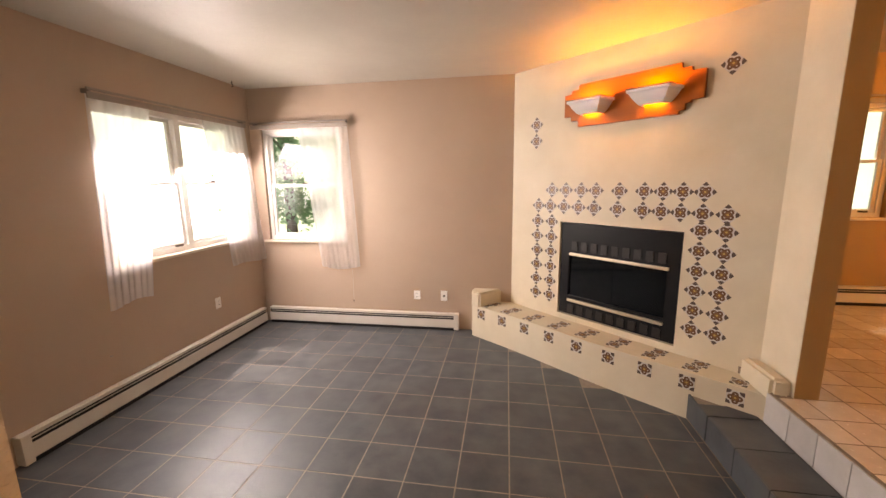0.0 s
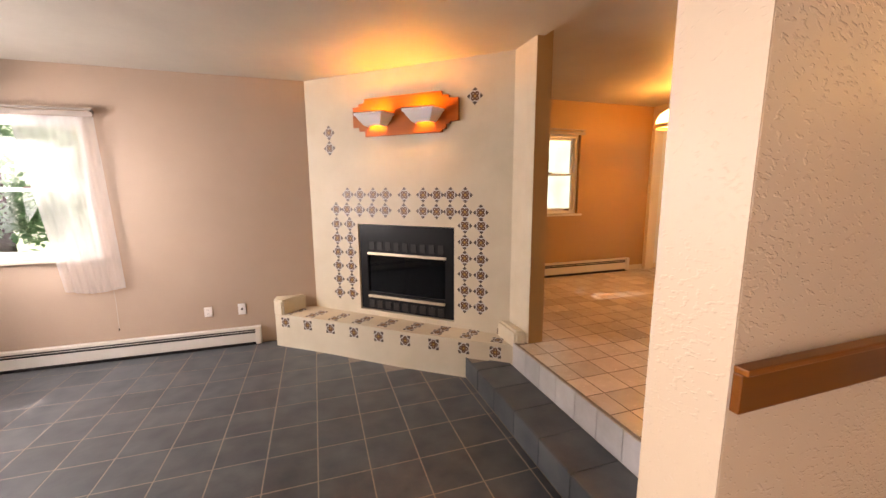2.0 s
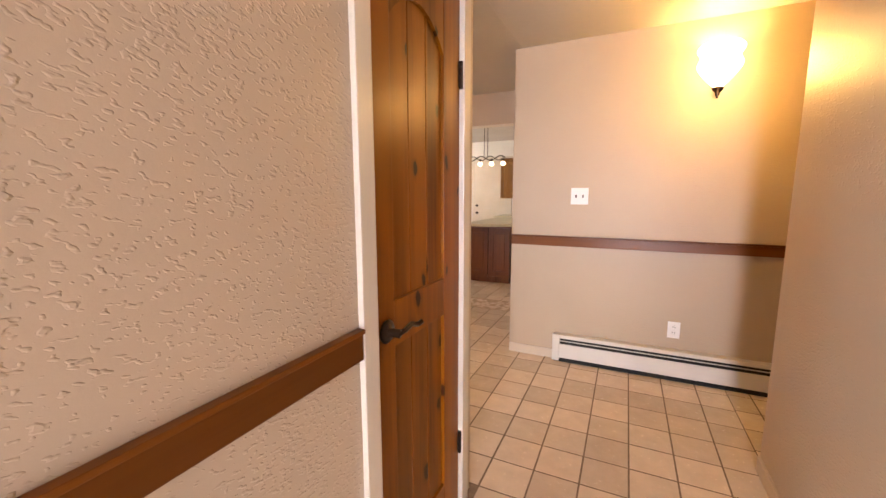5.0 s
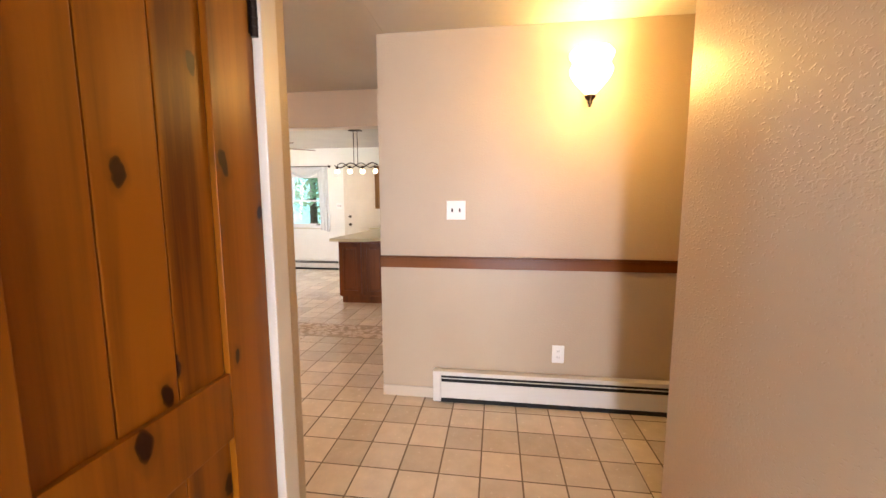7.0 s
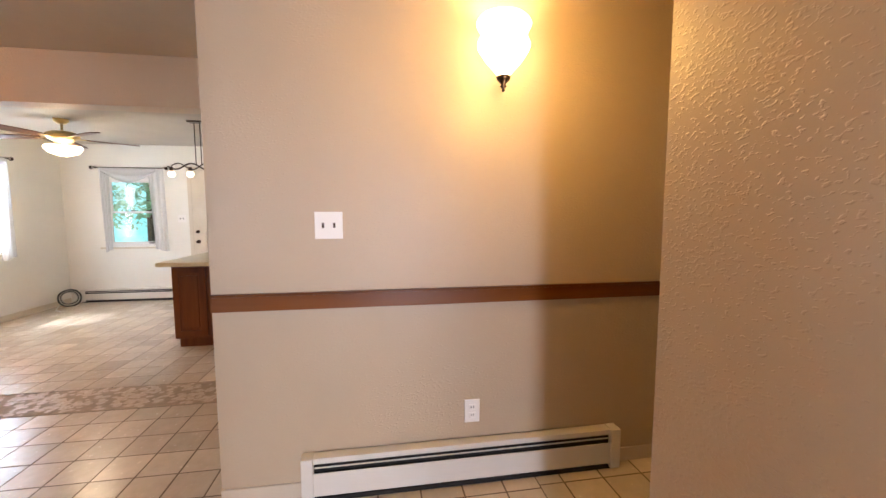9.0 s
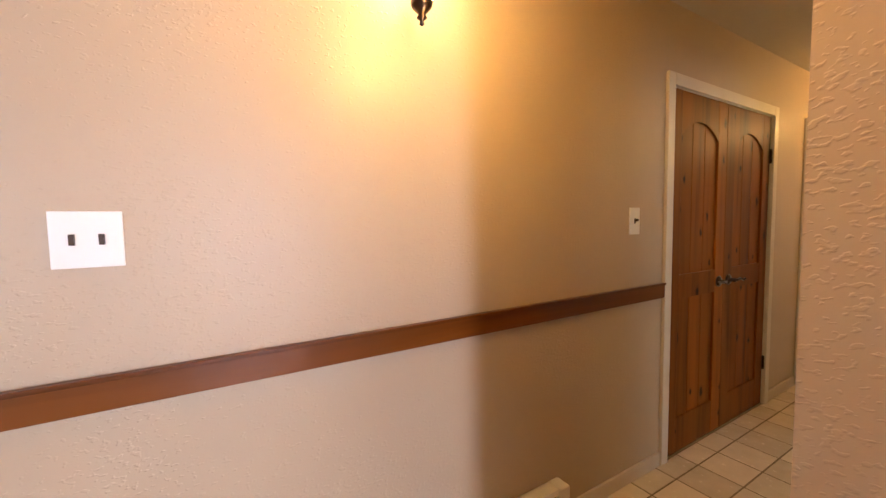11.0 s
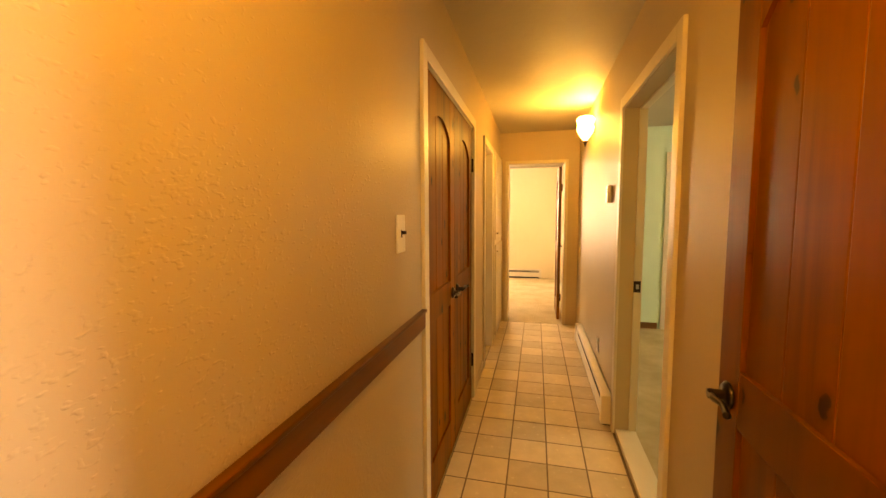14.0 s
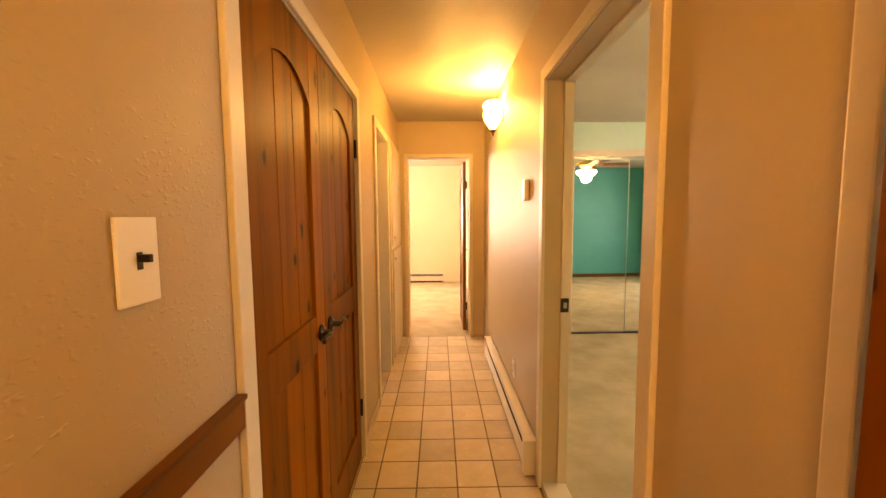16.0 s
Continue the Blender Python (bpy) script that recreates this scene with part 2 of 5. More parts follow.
def talavera(name):
    """A white glazed tile with brown corner fans and a four-petalled flower."""
    m = mat(name, (0.75, 0.7, 0.6), 0.45)
    bs = m.node_tree.nodes["Principled BSDF"]
    tc = m.node_tree.nodes.new("ShaderNodeTexCoord")
    sep = m.node_tree.nodes.new("ShaderNodeSeparateXYZ")
    wire(m, tc, "Object", sep, 0)

    def op(kind, a, b=None, c=None):
        q = node(m, "ShaderNodeMath", operation=kind)
        for i, v in enumerate((a, b, c)):
            if v is None:
                continue
            if isinstance(v, (int, float)):
                q.inputs[i].default_value = v
            else:
                m.node_tree.links.new(v, q.inputs[i])
        return q.outputs[0]

    u = op("MULTIPLY", op("ABSOLUTE", sep.outputs[0]), 20.0)
    v = op("MULTIPLY", op("ABSOLUTE", sep.outputs[1]), 20.0)
    r = op("SQRT", op("ADD", op("MULTIPLY", u, u), op("MULTIPLY", v, v)))
    th = op("ARCTAN2", v, u)
    lobe = op("ABSOLUTE", op("COSINE", op("MULTIPLY", th, 2.0)))
    petal = op("MULTIPLY_ADD", lobe, 0.32, 0.55)
    dot = op("MULTIPLY", op("MULTIPLY", op("GREATER_THAN", r, 0.46), op("LESS_THAN", r, 0.58)), op("GREATER_THAN", lobe, 0.93))
    flower = op("MULTIPLY", op("MULTIPLY", op("LESS_THAN", r, petal), op("GREATER_THAN", r, 0.16)), op("SUBTRACT", 1.0, dot))
    cu, cv = op("SUBTRACT", 1.0, u), op("SUBTRACT", 1.0, v)
    corner = op("LESS_THAN", op("SQRT", op("ADD", op("MULTIPLY", cu, cu), op("MULTIPLY", cv, cv))), 0.56)
    heart = op("LESS_THAN", r, 0.16)
    eye = op("MULTIPLY", op("GREATER_THAN", r, 0.24), op("LESS_THAN", r, 0.36))
    under = (0.52, 0.49, 0.45, 1)
    for mask, tint in ((corner, (0.075, 0.05, 0.04, 1)), (flower, (0.115, 0.045, 0.012, 1)), (eye, (0.20, 0.09, 0.02, 1)), (heart, (0.46, 0.28, 0.07, 1))):
        layer = m.node_tree.nodes.new("ShaderNodeMixRGB")
        m.node_tree.links.new(mask, layer.inputs["Fac"])
        if isinstance(under, tuple):
            layer.inputs["Color1"].default_value = under
        else:
            m.node_tree.links.new(under, layer.inputs["Color1"])
        layer.inputs["Color2"].default_value = tint
        under = layer.outputs["Color"]
    m.node_tree.links.new(under, bs.inputs["Base Color"])
    return m


def sheer(name):
    m = bpy.data.materials.new(name)
    m.use_nodes = True
    t = m.node_tree
    t.nodes.remove(t.nodes["Principled BSDF"])
    out = t.nodes["Material Output"]
    tr = t.nodes.new("ShaderNodeBsdfTranslucent")
    tr.inputs[0].default_value = (0.92, 0.92, 0.94, 1)
    df = t.nodes.new("ShaderNodeBsdfDiffuse")
    df.inputs[0].default_value = (0.85, 0.85, 0.87, 1)
    tp = t.nodes.new("ShaderNodeBsdfTransparent")
    a = t.nodes.new("ShaderNodeMixShader")
    b = t.nodes.new("ShaderNodeMixShader")
    a.inputs[0].default_value, b.inputs[0].default_value = 0.1, 0.42
    t.links.new(tr.outputs[0], a.inputs[1])
    t.links.new(df.outputs[0], a.inputs[2])
    t.links.new(a.outputs[0], b.inputs[1])
    t.links.new(tp.outputs[0], b.inputs[2])
    t.links.new(b.outputs[0], out.inputs[0])
    return m


# Hall taupe lifted in colour to stand in for light these walls lack.
PAINT = knockdown("taupe_wall_paint_brightened", (0.55, 0.435, 0.31))
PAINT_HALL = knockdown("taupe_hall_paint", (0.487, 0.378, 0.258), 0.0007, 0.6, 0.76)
OCHRE = varied("ochre_wall_paint", (0.41, 0.25, 0.10), (0.44, 0.27, 0.11), 0.5, 1.5, 0.0006, 45)
PAINT_SMOOTH = varied("taupe_smooth_paint", (0.43, 0.32, 0.24), (0.46, 0.345, 0.26), 0.5, 1.5, 0.0006, 45)
PAINT_CORRIDOR = varied("taupe_corridor_paint", (0.46, 0.37, 0.24), (0.5, 0.395, 0.26), 0.5, 1.5, 0.0005, 60)
CEIL = varied("ceiling_paint", (0.44, 0.40, 0.34), (0.49, 0.45, 0.38), 0.55, 2.0, 0.0016, 26)
WHITE_WALL = varied("white_wall_paint", (0.78, 0.76, 0.7), (0.82, 0.8, 0.74), 0.5, 2.0, 0.0006, 45)
CREAM_WALL = varied("cream_wall_paint", (0.72, 0.64, 0.5), (0.76, 0.68, 0.54), 0.5, 2.0, 0.0006, 45)
MINT = varied("mint_wall_paint", (0.5, 0.68, 0.58), (0.54, 0.72, 0.62), 0.5, 2.0, 0.0006, 45)
TEAL = varied("teal_wall_paint", (0.03, 0.33, 0.33), (0.04, 0.37, 0.36), 0.5, 2.0, 0.0006, 45)
PLASTER = varied("white_plaster", (0.58, 0.50, 0.36), (0.66, 0.58, 0.44), 0.6, 2.5, 0.004, 9)
TRIM = varied("cream_trim_paint", (0.62, 0.55, 0.44), (0.68, 0.61, 0.50), 0.35, 4.0, 0.0003, 60)
SLATE = varied("slate_grey_tile", (0.037, 0.045, 0.052), (0.092, 0.096, 0.099), 0.42, 5.0, 0.0012, 22, island=True, rough_var=0.1)
GROUT_D = varied("sandy_grout", (0.24, 0.20, 0.16), (0.32, 0.26, 0.21), 0.9, 30.0)
TILE = varied("glazed_beige_tile", (0.57, 0.48, 0.37), (0.67, 0.57, 0.45), 0.25, 9.0, 0.0006, 30, island=True, rough_var=0.07)
GROUT_L = varied("brown_grout", (0.14, 0.10, 0.07), (0.22, 0.165, 0.115), 0.9, 30.0)
RISER = varied("pale_grey_tile", (0.42, 0.4, 0.38), (0.5, 0.48, 0.46), 0.3, 9.0, 0.0005, 30, island=True)
PEBBLE = varied("mosaic_stone", (0.4, 0.29, 0.19), (0.58, 0.47, 0.35), 0.4, 25.0, 0.001, 30)
MORTAR = varied("tan_mortar", (0.3, 0.23, 0.16), (0.4, 0.31, 0.22), 0.85, 20.0, 0.0008, 90)
CARPET = varied("beige_carpet", (0.37, 0.30, 0.18), (0.55, 0.46, 0.31), 0.95, 3.0, 0.006, 220)
METAL_W = varied("cream_enamel", (0.66, 0.62, 0.55), (0.7, 0.66, 0.6), 0.35, 5.0)
DARK = mat("dark_gap", (0.012, 0.011, 0.01), 0.8)
BRONZE = mat("dark_bronze", (0.045, 0.03, 0.022), 0.3, 0.9)
BRASS = mat("brass", (0.72, 0.55, 0.25), 0.3, 1.0)
PALE_BRASS = mat("brushed_pale_brass", (0.68, 0.58, 0.42), 0.38, 1.0)
RODPAINT = varied("grey_brown_rod", (0.26, 0.22, 0.19), (0.32, 0.27, 0.23), 0.5, 8.0)
NICKEL = mat("grey_nickel", (0.4, 0.38, 0.35), 0.3, 1.0)
DOORWOOD = pine("stained_pine", (0.24, 0.073, 0.0025), (0.08, 0.017, 0.001), 0.34, gloss=0.2)
DOUBLEWOOD = pine("brown_stained_pine", (0.22, 0.064, 0.005), (0.07, 0.016, 0.001), 0.42, gloss=0.08)
REDWOOD = pine("red_stained_pine", (0.155, 0.042, 0.004), (0.07, 0.015, 0.001), 0.38, gloss=0.2)
RAILWOOD = pine("chair_rail_wood", (0.15, 0.044, 0.004), (0.09, 0.024, 0.002), 0.3, "Y", False)
RAILWOOD_X = pine("chair_rail_wood_across", (0.15, 0.044, 0.004), (0.09, 0.024, 0.002), 0.3, "X", False)
LAMPWOOD = pine("orange_oak", (0.42, 0.11, 0.012), (0.22, 0.05, 0.006), 0.35, "X", False)
CABWOOD = pine("cherry_cabinet_wood", (0.15, 0.045, 0.010), (0.06, 0.016, 0.004), 0.3, "Z", False)
OAK = pine("golden_oak_cabinet", (0.26, 0.13, 0.035), (0.12, 0.05, 0.012), 0.35, "Z", False)
CERAMIC = mat("grey_ceramic", (0.78, 0.74, 0.74), 0.45)
BASEPAINT = varied("taupe_baseboard_paint", (0.56, 0.46, 0.35), (0.6, 0.5, 0.38), 0.4, 4.0)
BLACK = mat("black_enamel", (0.006, 0.006, 0.007), 0.35, Specular_IOR_Level=0.25)
SMOKED = mat("smoked_glass", (0.004, 0.005, 0.006), 0.06, Specular_IOR_Level=0.3)
PLASTIC = mat("white_plastic", (0.85, 0.83, 0.8), 0.3)
VINYL = mat("white_vinyl", (0.8, 0.78, 0.75), 0.35)
MIRROR = mat("mirror", (0.9, 0.92, 0.9), 0.02, 1.0)
SHEER = sheer("sheer_curtain")
COUNTER = varied("speckled_counter", (0.5, 0.42, 0.25), (0.62, 0.55, 0.36), 0.3, 60.0)
TALAVERA = talavera("talavera_tile")
PANE = mat("window_glass", (1, 1, 1), 0.0, 0.0, Transmission_Weight=1.0, IOR=1.45)
SHADE = lamp_glass("frosted_shade", (1.0, 0.66, 0.3), 9.0)
TULIP = lamp_glass("frosted_tulip_shade", (1.0, 0.72, 0.34), 7.0, 0.09)
SHADE_W = lamp_glass("white_shade", (1.0, 0.82, 0.55), 7.0)
TUBE = glow("lamp_tube", (1.0, 0.5, 0.15), 16.0)
LEAF = leafy("leaf", (0.10, 0.24, 0.12), (0.45, 0.68, 0.42))
BARK = varied("bark", (0.06, 0.045, 0.03), (0.12, 0.09, 0.07), 0.9, 9.0, 0.01, 20)
GRASS = varied("lawn", (0.05, 0.11, 0.025), (0.1, 0.16, 0.05), 0.9, 1.5)
CABLE = mat("white_cable", (0.5, 0.48, 0.42), 0.5)


# ---- helpers for things ----
def part(name, bm, material, parent=None, label="", kind="", smooth=False):
    me = bpy.data.meshes.new(name)
    bmesh.ops.recalc_face_normals(bm, faces=bm.faces[:])
    bm.to_mesh(me)
    bm.free()
    me.materials.append(material)
    if smooth:
        me.shade_smooth()
    ob = new(name, me)
    ob.parent = parent
    return tagged(ob, label=label, kind=kind)


def thing(name, x, y, z, rz=0, label="", category="", group=""):
    ob = new(name)
    ob.matrix_world = pose(x, y, z, 0, 0, rz)
    ob.empty_display_size = 0.05
    return tagged(ob, label, category, group)


def box(x0, x1, y0, y1, z0, z1, bevel=0.0, bm=None):
    b = bmesh.new()
    bmesh.ops.create_cube(b, size=1.0)
    for v in b.verts:
        v.co = Vector((x0 + (v.co.x + 0.5) * (x1 - x0), y0 + (v.co.y + 0.5) * (y1 - y0), z0 + (v.co.z + 0.5) * (z1 - z0)))
    if bevel:
        bmesh.ops.bevel(b, geom=b.edges[:], offset=bevel, segments=2, affect="EDGES", profile=0.6)
    if bm is None:
        return b
    merge(bm, b)
    return bm


def merge(into, b):
    me = bpy.data.meshes.new("tmp")
    b.to_mesh(me)
    b.free()
    into.from_mesh(me)
    bpy.data.meshes.remove(me)


def prism(outline, y0, y1, bevel=0.0):
    """An outline in x and z, drawn out from y0 to y1."""
    b = bmesh.new()
    a = [b.verts.new((x, y0, z)) for x, z in outline]
    c = [b.verts.new((x, y1, z)) for x, z in outline]
    n = len(outline)
    b.faces.new(a)
    b.faces.new(c[::-1])
    for i in range(n):
        b.faces.new((a[i], c[i], c[(i + 1) % n], a[(i + 1) % n]))
    if bevel:
        bmesh.ops.bevel(b, geom=b.edges[:], offset=bevel, segments=2, affect="EDGES")
    return b


def slab(outline, z0, z1, bevel=0.0):
    """An outline in x and y, drawn out from z0 to z1."""
    b = prism(outline, z0, z1, bevel)
    for v in b.verts:
        v.co = Vector((v.co.x, v.co.z, v.co.y))
    return b


def lathe(profile, n=24, cx=0.0, cy=0.0, a0=0.0, a1=2 * math.pi):
    """A profile of radius and height, turned about the upright axis."""
    b = bmesh.new()
    full = abs(a1 - a0 - 2 * math.pi) < 1e-6
    m = n if full else n + 1
    rings = [[b.verts.new((cx + r * math.cos(a0 + (a1 - a0) * i / n), cy + r * math.sin(a0 + (a1 - a0) * i / n), z)) for i in range(m)] for r, z in profile]
    for p, q in zip(rings, rings[1:]):
        for i in range(n):
            j = (i + 1) % m
            b.faces.new((p[i], p[j], q[j], q[i]))
    return b


def tube(points, r, n=8):
    """A round rod through the points."""
    b = bmesh.new()
    pts = [Vector(p) for p in points]
    rings = []
    for i, p in enumerate(pts):
        d = (pts[min(i + 1, len(pts) - 1)] - pts[max(i - 1, 0)]).normalized()
        s = d.orthogonal().normalized() if not rings else (side - d * side.dot(d)).normalized()
        side = s
        t = d.cross(s)
        rings.append([b.verts.new(p + r * (math.cos(2 * math.pi * k / n) * s + math.sin(2 * math.pi * k / n) * t)) for k in range(n)])
    for p, q in zip(rings, rings[1:]):
        for k in range(n):
            b.faces.new((p[k], p[(k + 1) % n], q[(k + 1) % n], q[k]))
    b.faces.new(rings[0][::-1])
    b.faces.new(rings[-1])
    return b


def solid_grid(xs, ys, zs, empty):
    """A block cut by planes into cells; empty(x, y, z) tells, from a cell's middle, which cells are left out."""
    b = bmesh.new()
    nx, ny, nz = len(xs) - 1, len(ys) - 1, len(zs) - 1
    full = {(i, j, k) for i in range(nx) for j in range(ny) for k in range(nz)
            if not empty((xs[i] + xs[i + 1]) / 2, (ys[j] + ys[j + 1]) / 2, (zs[k] + zs[k + 1]) / 2)}
    verts = {}

    def vert(i, j, k):
        if (i, j, k) not in verts:
            verts[i, j, k] = b.verts.new((xs[i], ys[j], zs[k]))
        return verts[i, j, k]

    corners = {(1, 0, 0): ((1, 0, 0), (1, 1, 0), (1, 1, 1), (1, 0, 1)), (-1, 0, 0): ((0, 0, 0), (0, 0, 1), (0, 1, 1), (0, 1, 0)),
               (0, 1, 0): ((0, 1, 0), (0, 1, 1), (1, 1, 1), (1, 1, 0)), (0, -1, 0): ((0, 0, 0), (1, 0, 0), (1, 0, 1), (0, 0, 1)),
               (0, 0, 1): ((0, 0, 1), (1, 0, 1), (1, 1, 1), (0, 1, 1)), (0, 0, -1): ((0, 0, 0), (0, 1, 0), (1, 1, 0), (1, 0, 0))}
    for i, j, k in full:
        for (a, c, d), quad in corners.items():
            if (i + a, j + c, k + d) not in full:
                b.faces.new([vert(i + p, j + q, k + r) for p, q, r in quad])
    return b


def wall(name, axis, c0, c1, a0, a1, z0, z1, material, holes=(), label=""):
    """A wall whose thickness runs from c0 to c1 along the axis, with openings (from, to, bottom, top) through it."""
    aa = sorted({a0, a1, *[h[0] for h in holes], *[h[1] for h in holes]})
    zz = sorted({z0, z1, *[h[2] for h in holes], *[h[3] for h in holes]})

    def gone(x, y, z):
        a = y if axis == "x" else x
        return any(h[0] < a < h[1] and h[2] < z < h[3] for h in holes)

    b = solid_grid([c0, c1], aa, zz, gone) if axis == "x" else solid_grid(aa, [c0, c1], zz, gone)
    return part(name, b, material, None, label, "structure")


# ---- the shell ----
LOW, TOP, CEILING = -0.4, 2.56, 2.44
LIVING_TOP = 2.385
wall("wall_living_west", "x", -2.9, -2.74, 0.0, 4.4, LOW, TOP, PAINT_SMOOTH, [(2.42, 4.02, 0.70, 1.95)])
wall("wall_living_north", "y", 4.22, 4.40, -2.74, 2.0, LOW, TOP, PAINT_SMOOTH, [(-2.60, -1.62, 0.64, 1.93)])
wall("wall_partition", "x", 1.974, 2.105, 2.39, 4.42, LOW, TOP, OCHRE)
wall("wall_partition_plaster", "x", 1.97, 1.9738, 2.392, 4.22, LOW, TOP - 0.01, PLASTER)
wall("wall_dining_north", "y", 4.42, 4.58, 2.0, 5.28, LOW, TOP, OCHRE, [(3.06, 3.94, 0.90, 2.0)])
wall("wall_family_north", "y", 4.42, 4.58, 5.281, 9.14, LOW, TOP, WHITE_WALL, [(7.2, 8.0, 0.86, 1.98)])
wall("wall_closet", "y", 0.13, 0.29, 0.98, 2.415, LOW, TOP, PAINT, [(1.695, 2.31, 0.0, 2.045)])
# Thin skin that keeps the unlifted, flatter hall taupe on the wall's end.
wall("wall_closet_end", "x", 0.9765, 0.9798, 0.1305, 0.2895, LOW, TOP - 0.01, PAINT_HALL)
wall("wall_entry_stub", "y", 0.125, 0.29, -2.74, -0.375, LOW, TOP, PAINT)
wall("wall_entry_west", "x", -2.5, -2.36, -1.13, 0.125, 0.0, TOP, PAINT, [(-0.98, -0.06, 0.0, 2.03)])
wall("wall_entry_south", "y", -1.24, -1.10, -2.5, 3.115, 0.0, TOP, PAINT)
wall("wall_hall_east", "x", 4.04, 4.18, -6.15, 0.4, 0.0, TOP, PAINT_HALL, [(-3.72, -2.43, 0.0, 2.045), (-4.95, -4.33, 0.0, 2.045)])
wall("wall_kitchen_south", "y", 0.26, 0.4, 4.18, 9.14, 0.0, TOP, WHITE_WALL)
wall("wall_corridor_west", "x", 2.95, 3.07, -5.95, -1.24, 0.0, TOP, PAINT_CORRIDOR, [(-3.44, -2.48, 0.0, 2.045), (-2.02, -1.3, 0.0, 2.045)])
wall("wall_corridor_end", "y", -6.09, -5.95, 3.07, 4.04, 0.0, TOP, PAINT, [(3.22, 3.95, 0.0, 2.065)])
wall("wall_header", "x", 5.2, 5.36, 0.4, 4.42, 2.1, TOP, PAINT)
wall("wall_header_jamb", "x", 5.2, 5.36, 4.36, 4.42, 0.0, 2.1, CREAM_WALL)
wall("wall_family_east", "x", 9.0, 9.14, 0.4, 4.42, 0.0, TOP, WHITE_WALL, [(3.11, 3.89, 0.86, 1.95)])
wall("wall_far_room_south", "y", -9.84, -9.7, 2.9, 5.6, 0.0, TOP, CREAM_WALL, [(4.3, 5.2, 0.88, 2.0)])
wall("wall_far_room_west", "x", 2.91, 3.05, -9.7, -6.09, 0.0, TOP, CREAM_WALL, [(-8.9, -8.1, 0.0, 2.03)])
wall("wall_far_room_east", "x", 5.6, 5.74, -9.84, -6.0, 0.0, TOP, CREAM_WALL)
wall("wall_far_room_north", "y", -6.15, -6.09, 3.07, 5.74, 0.0, TOP, CREAM_WALL, [(3.22, 3.95, 0.0, 2.065)])
wall("wall_bedroom_south", "y", -6.14, -6.0, -1.1, 2.95, 0.0, TOP, MINT, [(-0.4, 2.04, 0.0, 2.06)])
wall("wall_bedroom_west", "x", -1.14, -1.0, -6.0, -1.8, 0.0, TOP, TEAL, [(-4.5, -3.1, 0.8, 2.0)])
wall("wall_bedroom_north", "y", -1.8, -1.66, -1.14, 2.3, 0.0, TOP, TEAL)
wall("wall_bedroom_closet_side", "x", 2.2, 2.3, -2.3, -1.8, 0.0, TOP, MINT)
wall("wall_bedroom_closet_front", "y", -2.3, -2.2, 2.3, 2.95, 0.0, TOP, MINT)
wall("wall_bath_back", "x", 4.9, 5.0, -5.1, -4.2, 0.0, TOP, CREAM_WALL)
wall("wall_closet_back", "x", 4.75, 4.85, -3.9, -2.2, 0.0, TOP, CREAM_WALL)


def ceiling(name, x0, x1, y0, y1, z, material):
    return part(name, box(x0 - 0.05, x1 + 0.05, y0 - 0.05, y1 + 0.05, z, z + 0.12 + (x0 + y0) * 0.001), material, None, "", "structure")


ceiling("ceiling_living", -2.74, 1.98, 0.29, 4.22, LIVING_TOP, CEIL)
ceiling("ceiling_dining", 2.04, 5.2, 0.4, 4.42, CEILING, CEIL)
ceiling("ceiling_hall", -2.36, 5.2, -1.13, 0.4, CEILING + 0.002, CEIL)
ceiling("ceiling_corridor", 3.07, 4.04, -5.95, -1.13, CEILING + 0.004, CEIL)
ceiling("ceiling_family", 5.2, 9.0, 0.4, 4.42, CEILING + 0.006, CEIL)
ceiling("ceiling_bedroom", -1.0, 2.95, -6.0, -1.66, CEILING + 0.001, CEIL)
ceiling("ceiling_far_room", 3.05, 5.6, -9.7, -6.1, CEILING + 0.003, CEIL)
ceiling("ceiling_side_rooms", 4.18, 5.0, -6.0, -2.0, CEILING + 0.005, CEIL)


def grout_floor(name, x0, x1, y0, y1, z, material, label=""):
    return part(name, box(x0, x1, y0, y1, z - 0.1, z), material, None, label, "structure")


floor_living = grout_floor("floor_living", -2.74, 1.58, 0.29, 4.3, LOW - 0.0006, GROUT_D, "sunken floor of slate-grey square tiles with sandy joints")
floor_dining = grout_floor("floor_dining", 1.885, 5.2, 0.4, 4.42, -0.0006, GROUT_L, "beige glazed tile floor with dark joints")
floor_hall = grout_floor("floor_hall", -2.36, 5.2, -1.13, 0.4, -0.0006, GROUT_L, "beige glazed tile floor with dark joints")
floor_corridor = grout_floor("floor_corridor", 3.07, 4.04, -5.95, -1.13, -0.0006, GROUT_L, "beige glazed tile floor with dark joints")
floor_family = grout_floor("floor_family", 5.2, 9.0, 0.4, 4.42, -0.0006, GROUT_L, "pale glazed tile floor with dark joints")
grout_floor("floor_bedroom", -1.0, 3.07, -6.0, -1.66, 0.0, CARPET, "mottled beige carpet")
grout_floor("floor_far_room", 3.05, 5.6, -9.7, -5.95, 0.001, CARPET, "plain beige carpet")
grout_floor("floor_side_rooms", 4.04, 5.0, -6.0, -2.0, -0.008, CARPET, "plain carpet")
part("floor_slab", box(-3.0, 9.3, -10.0, 4.7, -0.62, -0.515), GROUT_L, None, "", "structure")

